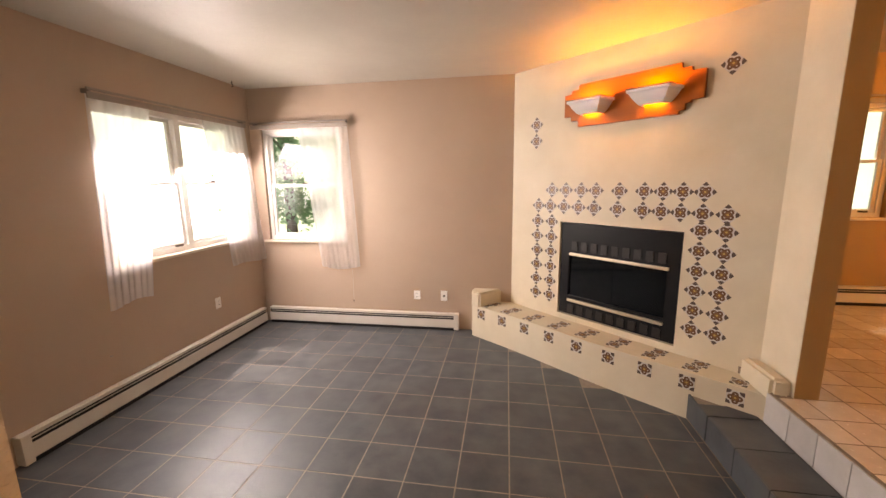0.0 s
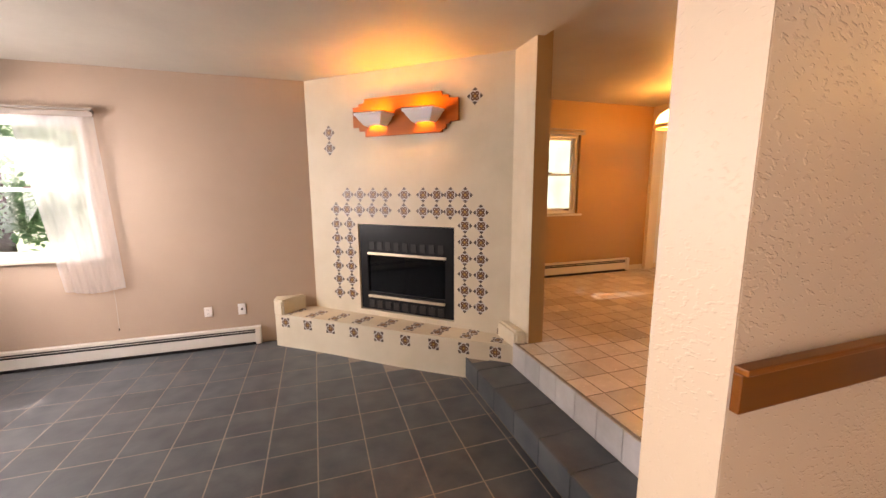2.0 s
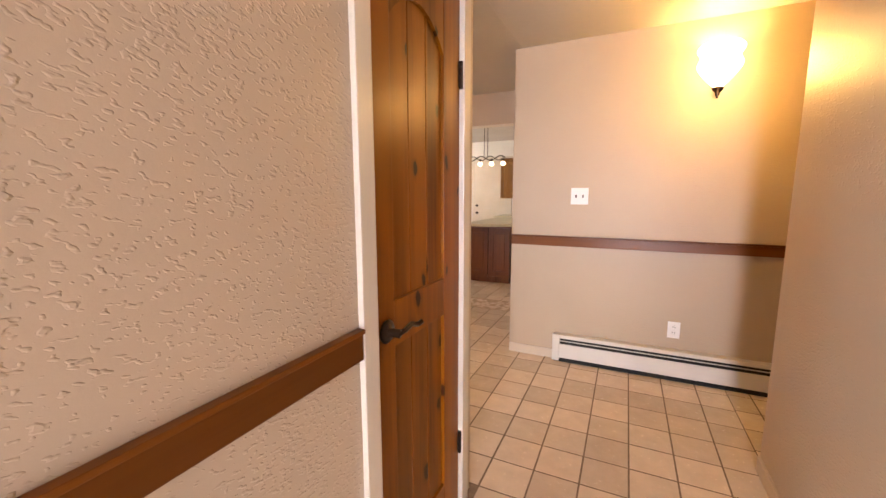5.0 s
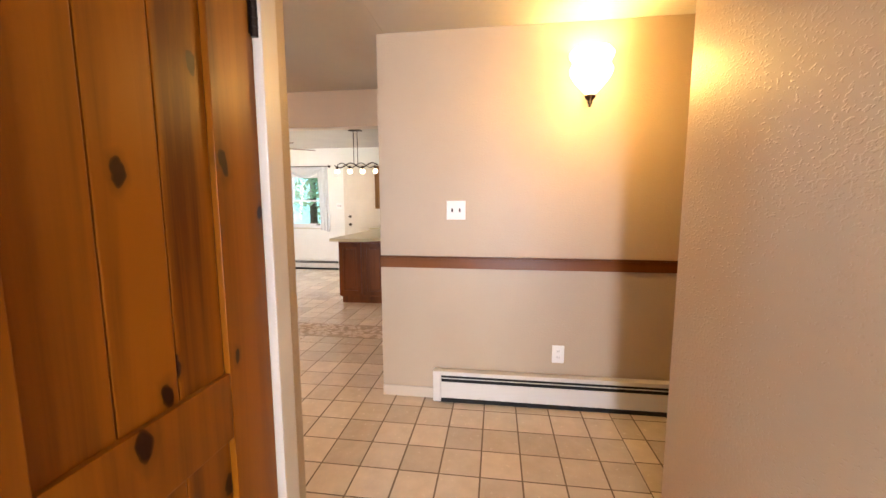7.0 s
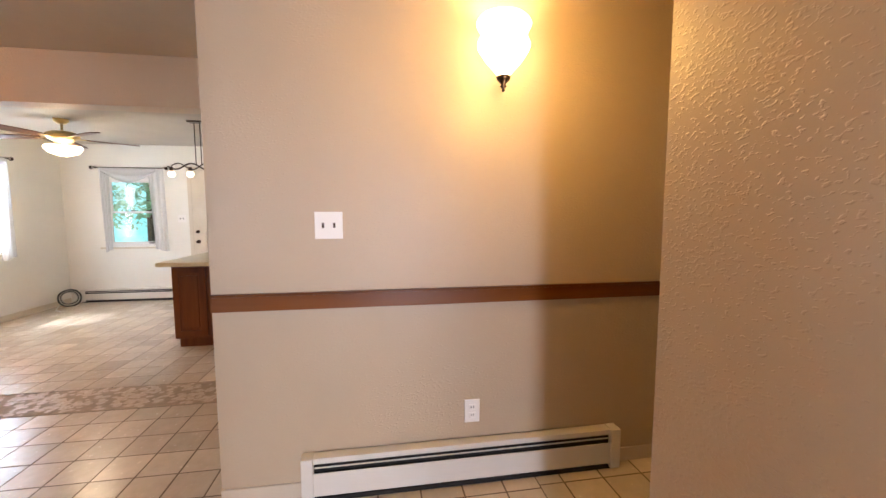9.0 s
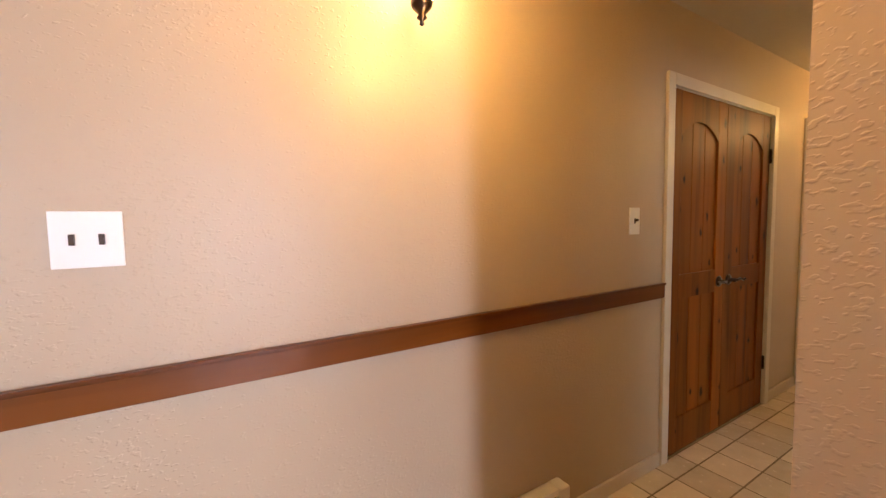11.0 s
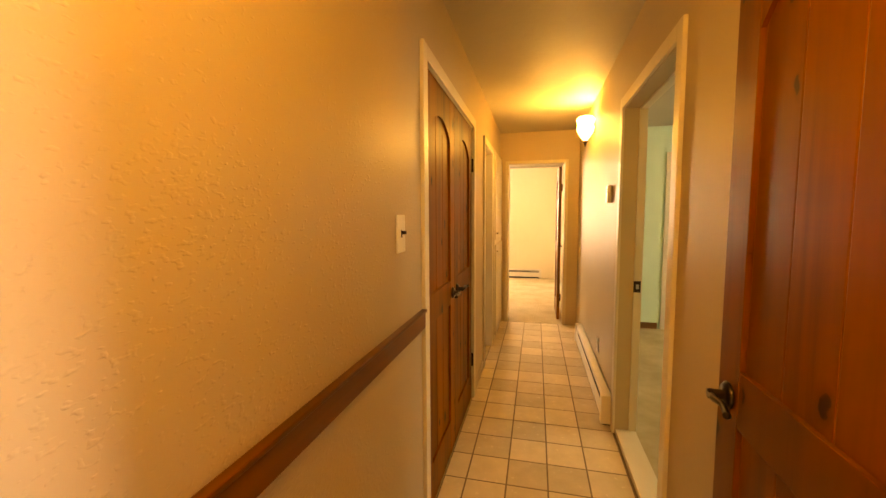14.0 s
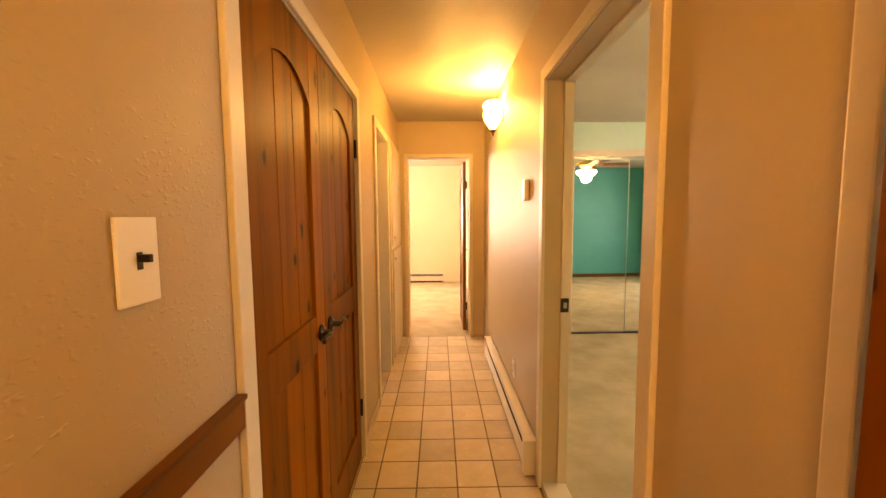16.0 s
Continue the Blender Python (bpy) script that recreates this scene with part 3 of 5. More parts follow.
# steps down to the sunken room
steps = thing("tiled_step", 1.7, 1.4, LOW, 0, "slate-tiled step below the pale tiled edge of the upper floor", "step")
part("step_core", slab([(-0.135, -1.1), (0.185, -1.1), (0.185, 1.12), (-0.135, 1.36)], 0.0, 0.187), GROUT_D, steps)
part("upper_riser_core", box(0.172, 0.2, -1.1, 1.05, 0.187, 0.392), GROUT_D, steps)
landing = thing("tiled_landing_step", 0.27, 0.3, LOW, 0, "slate-tiled step in the doorway of the sunken room", "step")
part("step_core", box(-0.73, 1.2, 0.0, 0.3, 0.0, 0.19), GROUT_D, landing)
part("threshold", box(-0.729, 0.729, -0.15, 0.0, 0.0, 0.394), GROUT_D, landing)

# the ground outside
part("ground", box(-60, 60, -60, 60, -0.9, -0.7), GRASS, None, "mown green lawn round the house", "structure")


# ---- windows and trim ----
def sash(parent, w, z0, z1, mull=False):
    """Frame, two sashes and panes of a window of width w, in the plane y = 0 of its parent; y points outwards."""
    t = 0.045
    part("frame", prism_ring(-w / 2, w / 2, z0, z1, t, 0.0, 0.09), VINYL, parent)
    cols = [(-w / 2 + t, w / 2 - t)] if not mull else [(-w / 2 + t, -0.03), (0.03, w / 2 - t)]
    if mull:
        part("mullion", box(-0.03, 0.03, -0.004, 0.09, z0 + t, z1 - t, 0.004), VINYL, parent)
    mid = (z0 + z1) / 2
    for a, c in cols:
        for k, (lo, hi, dy) in enumerate(((z0 + t, mid + 0.016, 0.02), (mid - 0.016, z1 - t, 0.05))):
            s = part("sash", prism_ring(a, c, lo, hi, 0.032, dy, dy + 0.028), VINYL, parent)
            p = part("pane", box(a + 0.03, c - 0.03, dy + 0.011, dy + 0.015, lo + 0.03, hi - 0.03), PANE, s)
            p.visible_shadow = False
        part("latch", box((a + c) / 2 - 0.03, (a + c) / 2 + 0.03, 0.0, 0.022, mid + 0.014, mid + 0.03, 0.004), BRONZE, parent)
        part("crank", box(c - 0.14, c - 0.07, -0.012, 0.02, z0 + t, z0 + t + 0.018, 0.005), BRONZE, parent)


def prism_ring(x0, x1, z0, z1, t, y0, y1):
    return solid_grid([x0, x0 + t, x1 - t, x1], [y0, y1], [z0, z0 + t, z1 - t, z1], lambda x, y, z: x0 + t < x < x1 - t and z0 + t < z < z1 - t)


def window(name, x, y, rz, w, z0, z1, mull=False, label="white double-hung window with a slim sill"):
    ob = thing(name, x, y, 0, rz, label, "window")
    ob["kind"] = "structure"
    sash(ob, w, z0, z1, mull)
    part("window_sill", box(-w / 2 - 0.06, w / 2 + 0.06, -0.075, 0.0, z0 - 0.03, z0 - 0.002, 0.005), TRIM, ob)
    part("apron", box(-w / 2 - 0.04, w / 2 + 0.04, -0.022, -0.001, z0 - 0.085, z0 - 0.032, 0.004), TRIM, ob)
    return ob


window("window_1", -2.78, 3.22, 90, 1.6, 0.70, 1.95, True, "wide white double-hung window pair in the living room corner")
window("window_2", -2.11, 4.26, 0, 0.98, 0.64, 1.93, False, "white double-hung window with green trees outside")
window("window_3", 3.50, 4.47, 0, 0.88, 0.90, 2.0, False, "white double-hung window in the dining area")
window("window_4", 7.6, 4.47, 0, 0.80, 0.86, 1.98, False, "bright white window in the family room")
window("window_5", 9.05, 3.50, -90, 0.78, 0.86, 1.95, False, "white window with blue-green foliage outside")
window("window_6", 4.75, -9.75, 180, 0.9, 0.88, 2.0, False, "white window in the far carpeted room")
window("window_7", -1.05, -3.8, 90, 1.4, 0.8, 2.0, True, "white window of the teal bedroom")


def casing(name, axis, c, a0, a1, top, side, label="cream-painted door casing", w=0.062, t=0.018):
    """Flat trim round an opening from a0 to a1 on the face c of a wall; side is the way it stands out."""
    d0, d1 = (c, c + side * t) if side > 0 else (c + side * t, c)
    ob = thing(name, 0, 0, 0, 0, label, "door trim")
    ob["kind"] = "structure"
    for lo, hi, z0, z1, nm in ((a0 - w, a0, 0.0, top + w, "jamb_trim"), (a1, a1 + w, 0.0, top + w, "jamb_trim"), (a0 + 0.0005, a1 - 0.0005, top, top + w, "head_trim")):
        b = box(lo, hi, d0, d1, z0, z1, 0.004) if axis == "y" else box(d0, d1, lo, hi, z0, z1, 0.004)
        part(nm, b, TRIM, ob)
    return ob


def lining(name, axis, c0, c1, a0, a1, top, t=0.02, label="cream-painted door lining", material=None):
    """The boards that line an opening through a wall."""
    ob = thing(name, 0, 0, 0, 0, label, "door trim")
    ob["kind"] = "structure"
    e = 0.003
    for lo, hi, z0, z1 in ((a0, a0 + t, 0, top), (a1 - t, a1, 0, top), (a0 + t, a1 - t, top - t, top)):
        b = box(lo, hi, c0 - e, c1 + e, z0, z1) if axis == "y" else box(c0 - e, c1 + e, lo, hi, z0, z1)
        part("lining_board", b, material or TRIM, ob)
    return ob


casing("trim_hall_closet", "y", 0.13, 1.715, 2.29, 2.03, -1)
lining("trim_hall_closet_lining", "y", 0.13, 0.29, 1.695, 2.31, 2.045)
casing("trim_double_door", "x", 4.04, -3.70, -2.45, 2.03, -1)
lining("trim_double_door_lining", "x", 4.04, 4.18, -3.72, -2.43, 2.045)
casing("trim_side_door", "x", 4.04, -4.93, -4.35, 2.03, -1)
lining("trim_side_door_lining", "x", 4.04, 4.18, -4.95, -4.33, 2.045)
casing("trim_bedroom_door", "x", 3.07, -3.42, -2.50, 2.03, 1)
lining("trim_bedroom_door_return", "x", 2.994, 3.07, -3.44, -2.48, 2.045, label="wall-coloured painted return of the bedroom doorway", material=PAINT_CORRIDOR)
lining("trim_bedroom_door_lining", "x", 2.95, 2.988, -3.44, -2.48, 2.045, 0.03)
sill = thing("trim_bedroom_threshold", 2.985, -2.96, 0.0, 0, "pale raised wooden threshold between tiles and carpet", "threshold")
sill["kind"] = "structure"
part("threshold_board", box(-0.035, 0.085, -0.46, 0.46, 0.001, 0.032, 0.006), TRIM, sill)
casing("trim_corridor_closet", "x", 3.07, -2.00, -1.32, 2.03, 1, w=0.04, t=0.012)
lining("trim_corridor_closet_lining", "x", 2.95, 3.07, -2.02, -1.3, 2.045)
casing("trim_end_door", "y", -5.95, 3.238, 3.932, 2.048, 1, w=0.038)
lining("trim_end_door_lining", "y", -6.15, -5.95, 3.22, 3.95, 2.065)


def base(name, axis, c, a0, a1, side, z=0.0, material=None, h=0.075):
    b = box(a0, a1, min(c, c + side * 0.012), max(c, c + side * 0.012), z, z + h, 0.003)
    if axis == "x":
        b.free()
        b = box(min(c, c + side * 0.012), max(c, c + side * 0.012), a0, a1, z, z + h, 0.003)
    part(name, b, material or TRIM, None, "", "structure")


BROWNBASE = pine("brown_baseboard", (0.2, 0.09, 0.03), (0.12, 0.05, 0.02), 0.4, "X", False)
base("baseboard", "x", 4.04, 0.03, 0.4, -1, material=BASEPAINT)
base("baseboard", "x", 4.04, -2.38, -1.62, -1, material=BASEPAINT)
base("baseboard", "x", 4.04, -4.28, -3.77, -1, material=BASEPAINT)
base("baseboard", "y", -1.10, -1.9, 3.115, 1, material=BASEPAINT)
base("baseboard", "x", 3.07, -2.43, -2.07, 1)
base("baseboard", "x", 3.07, -3.56, -3.49, 1)
base("baseboard", "y", 4.42, 4.85, 5.19, -1)
base("baseboard", "y", 4.42, 5.38, 8.98, -1)
base("baseboard", "y", -6.0, 2.12, 2.94, 1, 0, BROWNBASE)
base("baseboard", "y", -1.8, -1.0, 2.2, -1, 0, BROWNBASE)
base("baseboard", "x", 3.05, -8.0, -6.2, 1, 0, BROWNBASE)
base("baseboard", "y", 0.13, 1.0, 1.65, -1)


# ---- fireplace ----
FIRE_TURN = math.degrees(math.atan2(-0.672, 0.741))
fire = thing("corner_fireplace", 0.765, 3.81, 0, FIRE_TURN, "white plastered corner fireplace with brown patterned tiles and a raised hearth", "fireplace")
part("chimney_breast", solid_grid([-0.74, 0.0, 1.085, 1.63], [0.0, 0.5, 0.62], [LOW, 0.0, 0.915, LIVING_TOP],
                                  lambda x, y, z: 0 < x < 1.085 and y < 0.5 and 0 < z < 0.915), PLASTER, fire)
part("firebox_lining", solid_grid([0.004, 0.02, 1.065, 1.081], [0.06, 0.48, 0.495], [0.003, 0.012, 0.9, 0.911],
                                  lambda x, y, z: 0.02 < x < 1.065 and y < 0.48 and 0.012 < z < 0.9), BLACK, fire)
insert = part("fireplace_insert", solid_grid([0.01, 0.1, 0.985, 1.075], [0.015, 0.06], [0.012, 0.1, 0.2, 0.6, 0.7, 0.905],
                                             lambda x, y, z: 0.1 < x < 0.985 and (0.2 < z < 0.6 or z < 0.0)), BLACK, fire, "black metal firebox front")
part("glass_door", box(0.105, 0.54, 0.035, 0.04, 0.2, 0.6), SMOKED, insert)
part("glass_door", box(0.545, 0.98, 0.035, 0.04, 0.2, 0.6), SMOKED, insert)
part("upper_bar", box(0.115, 1.0, -0.012, 0.013, 0.6, 0.625, 0.004), PALE_BRASS, insert, "brushed brass bar")
part("lower_bar", box(0.11, 0.99, -0.012, 0.013, 0.145, 0.17, 0.004), PALE_BRASS, insert, "brushed brass bar")
LOUVRE = mat("louvre_grey", (0.022, 0.02, 0.02), 0.4, 0.2)
for i in range(9):
    part("upper_louvre", box(0.13 + i * 0.098, 0.19 + i * 0.098, 0.004, 0.013, 0.65, 0.735, 0.003), LOUVRE, insert)
    part("lower_louvre", box(0.11 + i * 0.1, 0.175 + i * 0.1, 0.004, 0.013, 0.03, 0.11, 0.003), LOUVRE, insert)

HB = [(-0.115, 4.06), (1.885, 2.465)]
hd = (Vector((HB[1][0], HB[1][1], 0)) - Vector((HB[0][0], HB[0][1], 0))).normalized()


def hearth_point(s, d, z=0.0):
    """A place s metres along the hearth's front, d behind it."""
    return Vector((HB[0][0], HB[0][1], 0)) + hd * s + Vector((-hd.y, hd.x, 0)) * d + Vector((0, 0, z))


def worldly(b, name, material, label=""):
    """A mesh given in the room's own directions, laid under the fireplace."""
    b.transform(fire.matrix_world.inverted())
    return part(name, b, material, fire, label)


hearth_top = -0.045
front = [tuple(hearth_point(s, 0.012 * math.sin(s * 3.1)).xy) for s in np.linspace(0, 2.555, 14)]
outline = [*front, (1.968, 2.42), (1.968, 2.72), (0.2, 4.335), (0.2, 4.218), (-0.115, 4.218)]
hb = slab(outline, LOW, hearth_top)
bmesh.ops.bevel(hb, geom=[e for e in hb.edges if all(abs(v.co.z - hearth_top) < 1e-4 for v in e.verts)], offset=0.028, segments=4, affect="EDGES", profile=0.5)
worldly(hb, "hearth", PLASTER)
worldly(slab([(-0.12, 4.055), (-0.03, 3.985), (0.20, 4.19), (0.20, 4.216), (-0.12, 4.216)], hearth_top - 0.02, 0.11, 0.018), "end_curb", PLASTER)
worldly(slab([(1.87, 2.43), (1.967, 2.40), (1.967, 2.70), (1.87, 2.76)], hearth_top - 0.02, 0.10, 0.02), "end_curb", PLASTER)

tile_mesh = bpy.data.meshes.new("decor_tile")
tb = box(-0.05, 0.05, -0.05, 0.05, -0.004, 0.0008)
tb.to_mesh(tile_mesh)
tb.free()
tile_mesh.materials.append(TALAVERA)


def decor(m):
    ob = new("decor_tile", tile_mesh)
    ob.parent = fire
    ob.matrix_basis = m
    return ob


DIAMOND = pose(0, 0, 0, 90, 0, 0)
spots = [(u, 1.215) for u in (-0.11, 0.045, 0.205, 0.352, 0.563, 0.768, 0.912, 1.05, 1.195)]
spots += [(u, 1.06) for u in (-0.265, -0.125, 0.03, 0.185, 0.342, 0.556, 0.764, 0.907, 1.046, 1.192, 1.345)]
for i in range(6):
    spots += [(-0.27, 0.903 - i * 0.150), (-0.1, 0.907 - i * 0.150), (1.192, 0.936 - i * 0.152), (1.35, 0.938 - i * 0.152)]
spots += [(-0.315, 1.846), (-0.315, 1.691), (1.281, 2.06)]
for u, z in spots:
    decor(pose(u, -0.002, z) @ DIAMOND @ pose(0, 0, 0, 0, 0, 45 + random.uniform(-1.5, 1.5)) @ Matrix.Scale(1.04, 4))
inv = fire.matrix_world.inverted()
turn_front = math.degrees(math.atan2(hd.y, hd.x))
for i in range(9):
    s = 0.13 + i * 0.283
    p = hearth_point(s, 0.012 * math.sin(s * 3.1) - 0.002, -0.125)
    decor(inv @ pose(*p, 0, 0, turn_front) @ pose(0, 0, 0, 90))
    for dd, ds in ((0.09, 0.0), (0.20, 0.03)):
        q = hearth_point(s + ds, dd, hearth_top + 0.002)
        if 0.12 < s + ds < 2.4:
            decor(inv @ pose(*q, 0, 0, turn_front))


# ---- the lamps ----
lamp = thing("fireplace_wall_lamp", 0.765, 3.81, 0, FIRE_TURN, "stepped orange wood wall lamp with two lit ceramic bowls", "wall lamp")
lb = [(0.02, 1.87), (0.09, 1.87), (0.09, 1.83), (0.16, 1.83), (0.16, 1.775), (0.98, 1.775), (0.98, 1.80), (1.02, 1.80), (1.02, 1.845), (1.06, 1.845), (1.06, 1.865), (1.14, 1.865),
      (1.14, 2.06), (1.05, 2.06), (1.05, 2.09), (0.98, 2.09), (0.98, 2.13), (0.16, 2.13), (0.16, 2.09), (0.09, 2.09), (0.09, 2.06), (0.02, 2.06)]
part("backboard", prism(lb, -0.035, -0.003, 0.002), LAMPWOOD, lamp)
for cx in (0.305, 0.82):
    b = bmesh.new()
    ro, ri = [], []
    for z, hw, dp in ((1.862, 0.095, 0.085), (1.872, 0.115, 0.10), (1.915, 0.152, 0.135), (1.948, 0.172, 0.155), (1.952, 0.186, 0.166), (1.972, 0.186, 0.166)):
        ro.append([b.verts.new((cx + sx * hw * k, -0.036 - dp * f, z)) for sx, k, f in ((-1, 1, 0), (-1, 0.82, 1), (1, 0.82, 1), (1, 1, 0))])
        ri.append([b.verts.new((cx + sx * (hw - 0.012) * k, -0.036 - (dp - 0.012) * f, z)) for sx, k, f in ((-1, 1, 0), (-1, 0.82, 1), (1, 0.82, 1), (1, 1, 0))])
    for rr in (ro, ri):
        for p, q in zip(rr, rr[1:]):
            for k in range(3):
                b.faces.new((p[k], p[k + 1], q[k + 1], q[k]))
    for k in range(3):
        b.faces.new((ro[-1][k], ro[-1][k + 1], ri[-1][k + 1], ri[-1][k]))
        b.faces.new((ro[0][k], ro[0][k + 1], ri[0][k + 1], ri[0][k]))
    bowl = part("bowl", b, CERAMIC, lamp, "pale grey ceramic bowl")
    part("dark_rim", solid_grid([cx - 0.158, cx - 0.148, cx + 0.148, cx + 0.158], [-0.206, -0.196, -0.04], [1.9735, 1.980], lambda x, y, z: abs(x - cx) < 0.148 and y > -0.196), BRONZE, bowl, "thin dark line along the rim")
    part("lamp_tube", tube([(cx - 0.085, -0.085, 1.885), (cx + 0.085, -0.085, 1.885)], 0.014), TUBE, lamp)
    p = lamp.matrix_world @ Vector((cx, -0.1, 1.935))
    bulb("bulb_fireplace_lamp", p, 19, (1.0, 0.43, 0.05), 0.03)


def sconce(x, y, z, rz, k=1.0, label="lit tulip-shaped frosted glass wall lamp with a bronze finial"):
    s = thing("wall_sconce", x, y, z, rz, label, "wall lamp", "tulip wall lamps")
    s.scale = (k, k, k)
    prof = [(0.012, 0.0), (0.04, 0.03), (0.085, 0.08), (0.118, 0.13), (0.122, 0.155), (0.108, 0.185), (0.106, 0.2), (0.124, 0.23), (0.126, 0.245), (0.112, 0.265), (0.1, 0.275)]
    b = lathe(prof, 20)
    for v in b.verts:
        v.co.y *= 0.8
        v.co.y -= 0.0
    part("shade", b, TULIP, s, "frosted glass shade", smooth=True)
    part("finial", lathe([(0.001, -0.055), (0.008, -0.05), (0.005, -0.04), (0.016, -0.032), (0.01, -0.022), (0.03, -0.002), (0.034, 0.012), (0.001, 0.014)], 14), BRONZE, s, "bronze finial", smooth=True)
    part("wall_plate", box(-0.04, 0.04, 0.085, 0.094, 0.09, 0.2, 0.004), BRONZE, s)
    part("arm", tube([(0, 0.0, 0.02), (0, 0.05, 0.09), (0, 0.09, 0.12)], 0.006), BRONZE, s)
    return s


sconce(3.945, -0.92, 1.975, -90)
sconce(3.155, -4.66, 2.06, 90, 0.8)

# ---- baseboard heaters ----
def heater(x, y, z, rz, length, label, h=0.2, ends=(1, 1)):
    """A baseboard radiator; its back lies on y = 0 and it stands out to -y."""
    ob = thing("baseboard_heater", x, y, z, rz, label, "heater", "baseboard heaters")
    part("back_plate", box(0.01, length - 0.01, -0.008, -0.001, 0.02, h), METAL_W, ob)
    part("front_cover", box(0.01, length - 0.01, -0.066, -0.06, 0.036, h * 0.68, 0.002), METAL_W, ob)
    part("hood", solid_grid([0.01, length - 0.01], [-0.06, -0.054, -0.002], [h * 0.88, h - 0.008, h], lambda x, y, z: y > -0.054 and z < h - 0.008), METAL_W, ob)
    # Near-black boxes stand in for the shade inside the heater and beneath it.
    part("inside_shade", box(0.012, length - 0.012, -0.044, -0.009, 0.022, h - 0.009), DARK, ob)
    part("foot_shade", box(0.012, length - 0.012, -0.055, -0.01, 0.0, 0.021), DARK, ob)
    part("fin_pipe", tube([(0.03, -0.054, h * 0.78), (length - 0.03, -0.054, h * 0.78)], 0.0035, 6), METAL_W, ob)
    for k, a in ((ends[0], 0.0), (ends[1], length - 0.055)):
        if k:
            part("end_cap", box(a, a + 0.055, -0.072, 0.0 - 0.0005, 0.01, h + 0.004, 0.006), METAL_W, ob)
    return ob


heater(4.038, 0.03, 0.0, -90, 1.63, "cream baseboard heater with a dark slot under the chair rail", 0.22)
heater(-2.738, 1.62, LOW, 90, 2.52, "long cream baseboard heater under the wide window", 0.2, (1, 0))
heater(-2.66, 4.218, LOW, 0, 2.38, "cream baseboard heater beside the fireplace hearth", 0.2, (0, 1))
heater(2.6, 4.418, 0.0, 0, 2.28, "cream baseboard heater below the dining window", 0.2)
heater(3.072, -5.3, 0.0, 90, 1.8, "low cream baseboard heater in the narrow corridor", 0.2)
heater(8.998, 4.25, 0.0, -90, 1.5, "cream baseboard heater below the family room window", 0.2)
heater(5.2, -9.698, 0.0, 180, 1.75, "cream baseboard heater in the carpeted far room", 0.2)


# ---- doors ----
def lever(parent, x, z, side, y, way):
    """A bronze lever handle on the leaf's face y, pointing along x in the given way."""
    h = part("door_handle", lathe([(0.001, 0), (0.032, 0), (0.034, 0.004), (0.026, 0.012), (0.012, 0.014), (0.012, 0.045), (0.001, 0.046)], 20), BRONZE, parent, "dark bronze lever handle", smooth=True)
    h.matrix_basis = pose(x, y, z, 90 if side < 0 else -90)
    lv = tube([(0, 0, 0.04), (way * 0.03, 0, 0.043), (way * 0.07, -0.006 * side, 0.04), (way * 0.105, 0.006 * side, 0.042), (way * 0.118, 0.002, 0.05)], 0.0075, 8)
    part("lever", lv, BRONZE, h, smooth=True)


def leaf(name, x, y, rz, w, label, hinge="right", handle=True, both=False, h=2.02, t=0.036, lever_z=0.945, z0=0.008, wood=None, wide=0.0):
    """A knotty pine door leaf, 0..w along x; its near face is y = 0, its far face y = t."""
    wood = wood or DOORWOOD
    ob = thing(name, x, y, z0, rz, label, "door", "pair of closet doors" if name == "double_door_leaf" else "")
    s, mid0, mid1, bot, top = 0.105, 0.885, 1.02, 0.2, h - 0.15
    part("stile", box(0, s, 0, t, 0, h, 0.002), wood, ob)
    part("stile", box(w - s - wide, w, 0, t, 0, h, 0.002), wood, ob)
    leaf_w, w = w, w - wide
    part("bottom_rail", box(s, w - s, 0.001, t - 0.001, 0, bot, 0.002), wood, ob)
    part("middle_rail", box(s, w - s, 0.001, t - 0.001, mid0, mid1, 0.002), wood, ob)
    n = 12
    arch = [(s, h), (s, top - 0.09)] + [(s + (w - 2 * s) * i / n, top - 0.09 + 0.09 * math.sin(math.pi * i / n) ** 0.8) for i in range(1, n)] + [(w - s, top - 0.09), (w - s, h)]
    part("arched_rail", prism(arch, 0.001, t - 0.001), wood, ob)
    k = 3
    pw = (w - 2 * s) / k
    for i in range(k):
        a = s + i * pw
        part("panel_board", box(a + 0.0008, a + pw - 0.0008, 0.012, t - 0.012, mid1 - 0.004, top + 0.01, 0.003), wood, ob)
        part("panel_board", box(a + 0.0008, a + pw - 0.0008, 0.012, t - 0.012, bot - 0.004, mid0 + 0.004, 0.003), wood, ob)
    w = leaf_w
    hx = 0.0 if hinge == "left" else w
    for hz in (0.3, 1.75):
        hg = part("hinge", tube([(hx, -0.006, hz - 0.048), (hx, -0.006, hz + 0.048)], 0.008, 10), BRONZE, ob, "dark metal hinge")
        d = 1 if hx == 0.0 else -1
        part("hinge_leaf", box(min(hx, hx + d * 0.012), max(hx, hx + d * 0.012), -0.0015, 0.0005, hz - 0.044, hz + 0.044), BRONZE, hg)
        for q in (-0.028, -0.01, 0.01, 0.028):
            part("knuckle_ring", tube([(hx, -0.006, hz + q - 0.001), (hx, -0.006, hz + q + 0.001)], 0.0095, 10), BRONZE, hg)
    if handle:
        kx, way = (w - 0.06, -1) if hinge == "left" else (0.06, 1)
        lever(ob, kx, lever_z, -1, 0.0, way)
        if both:
            lever(ob, kx, lever_z, 1, t, way)
    return ob


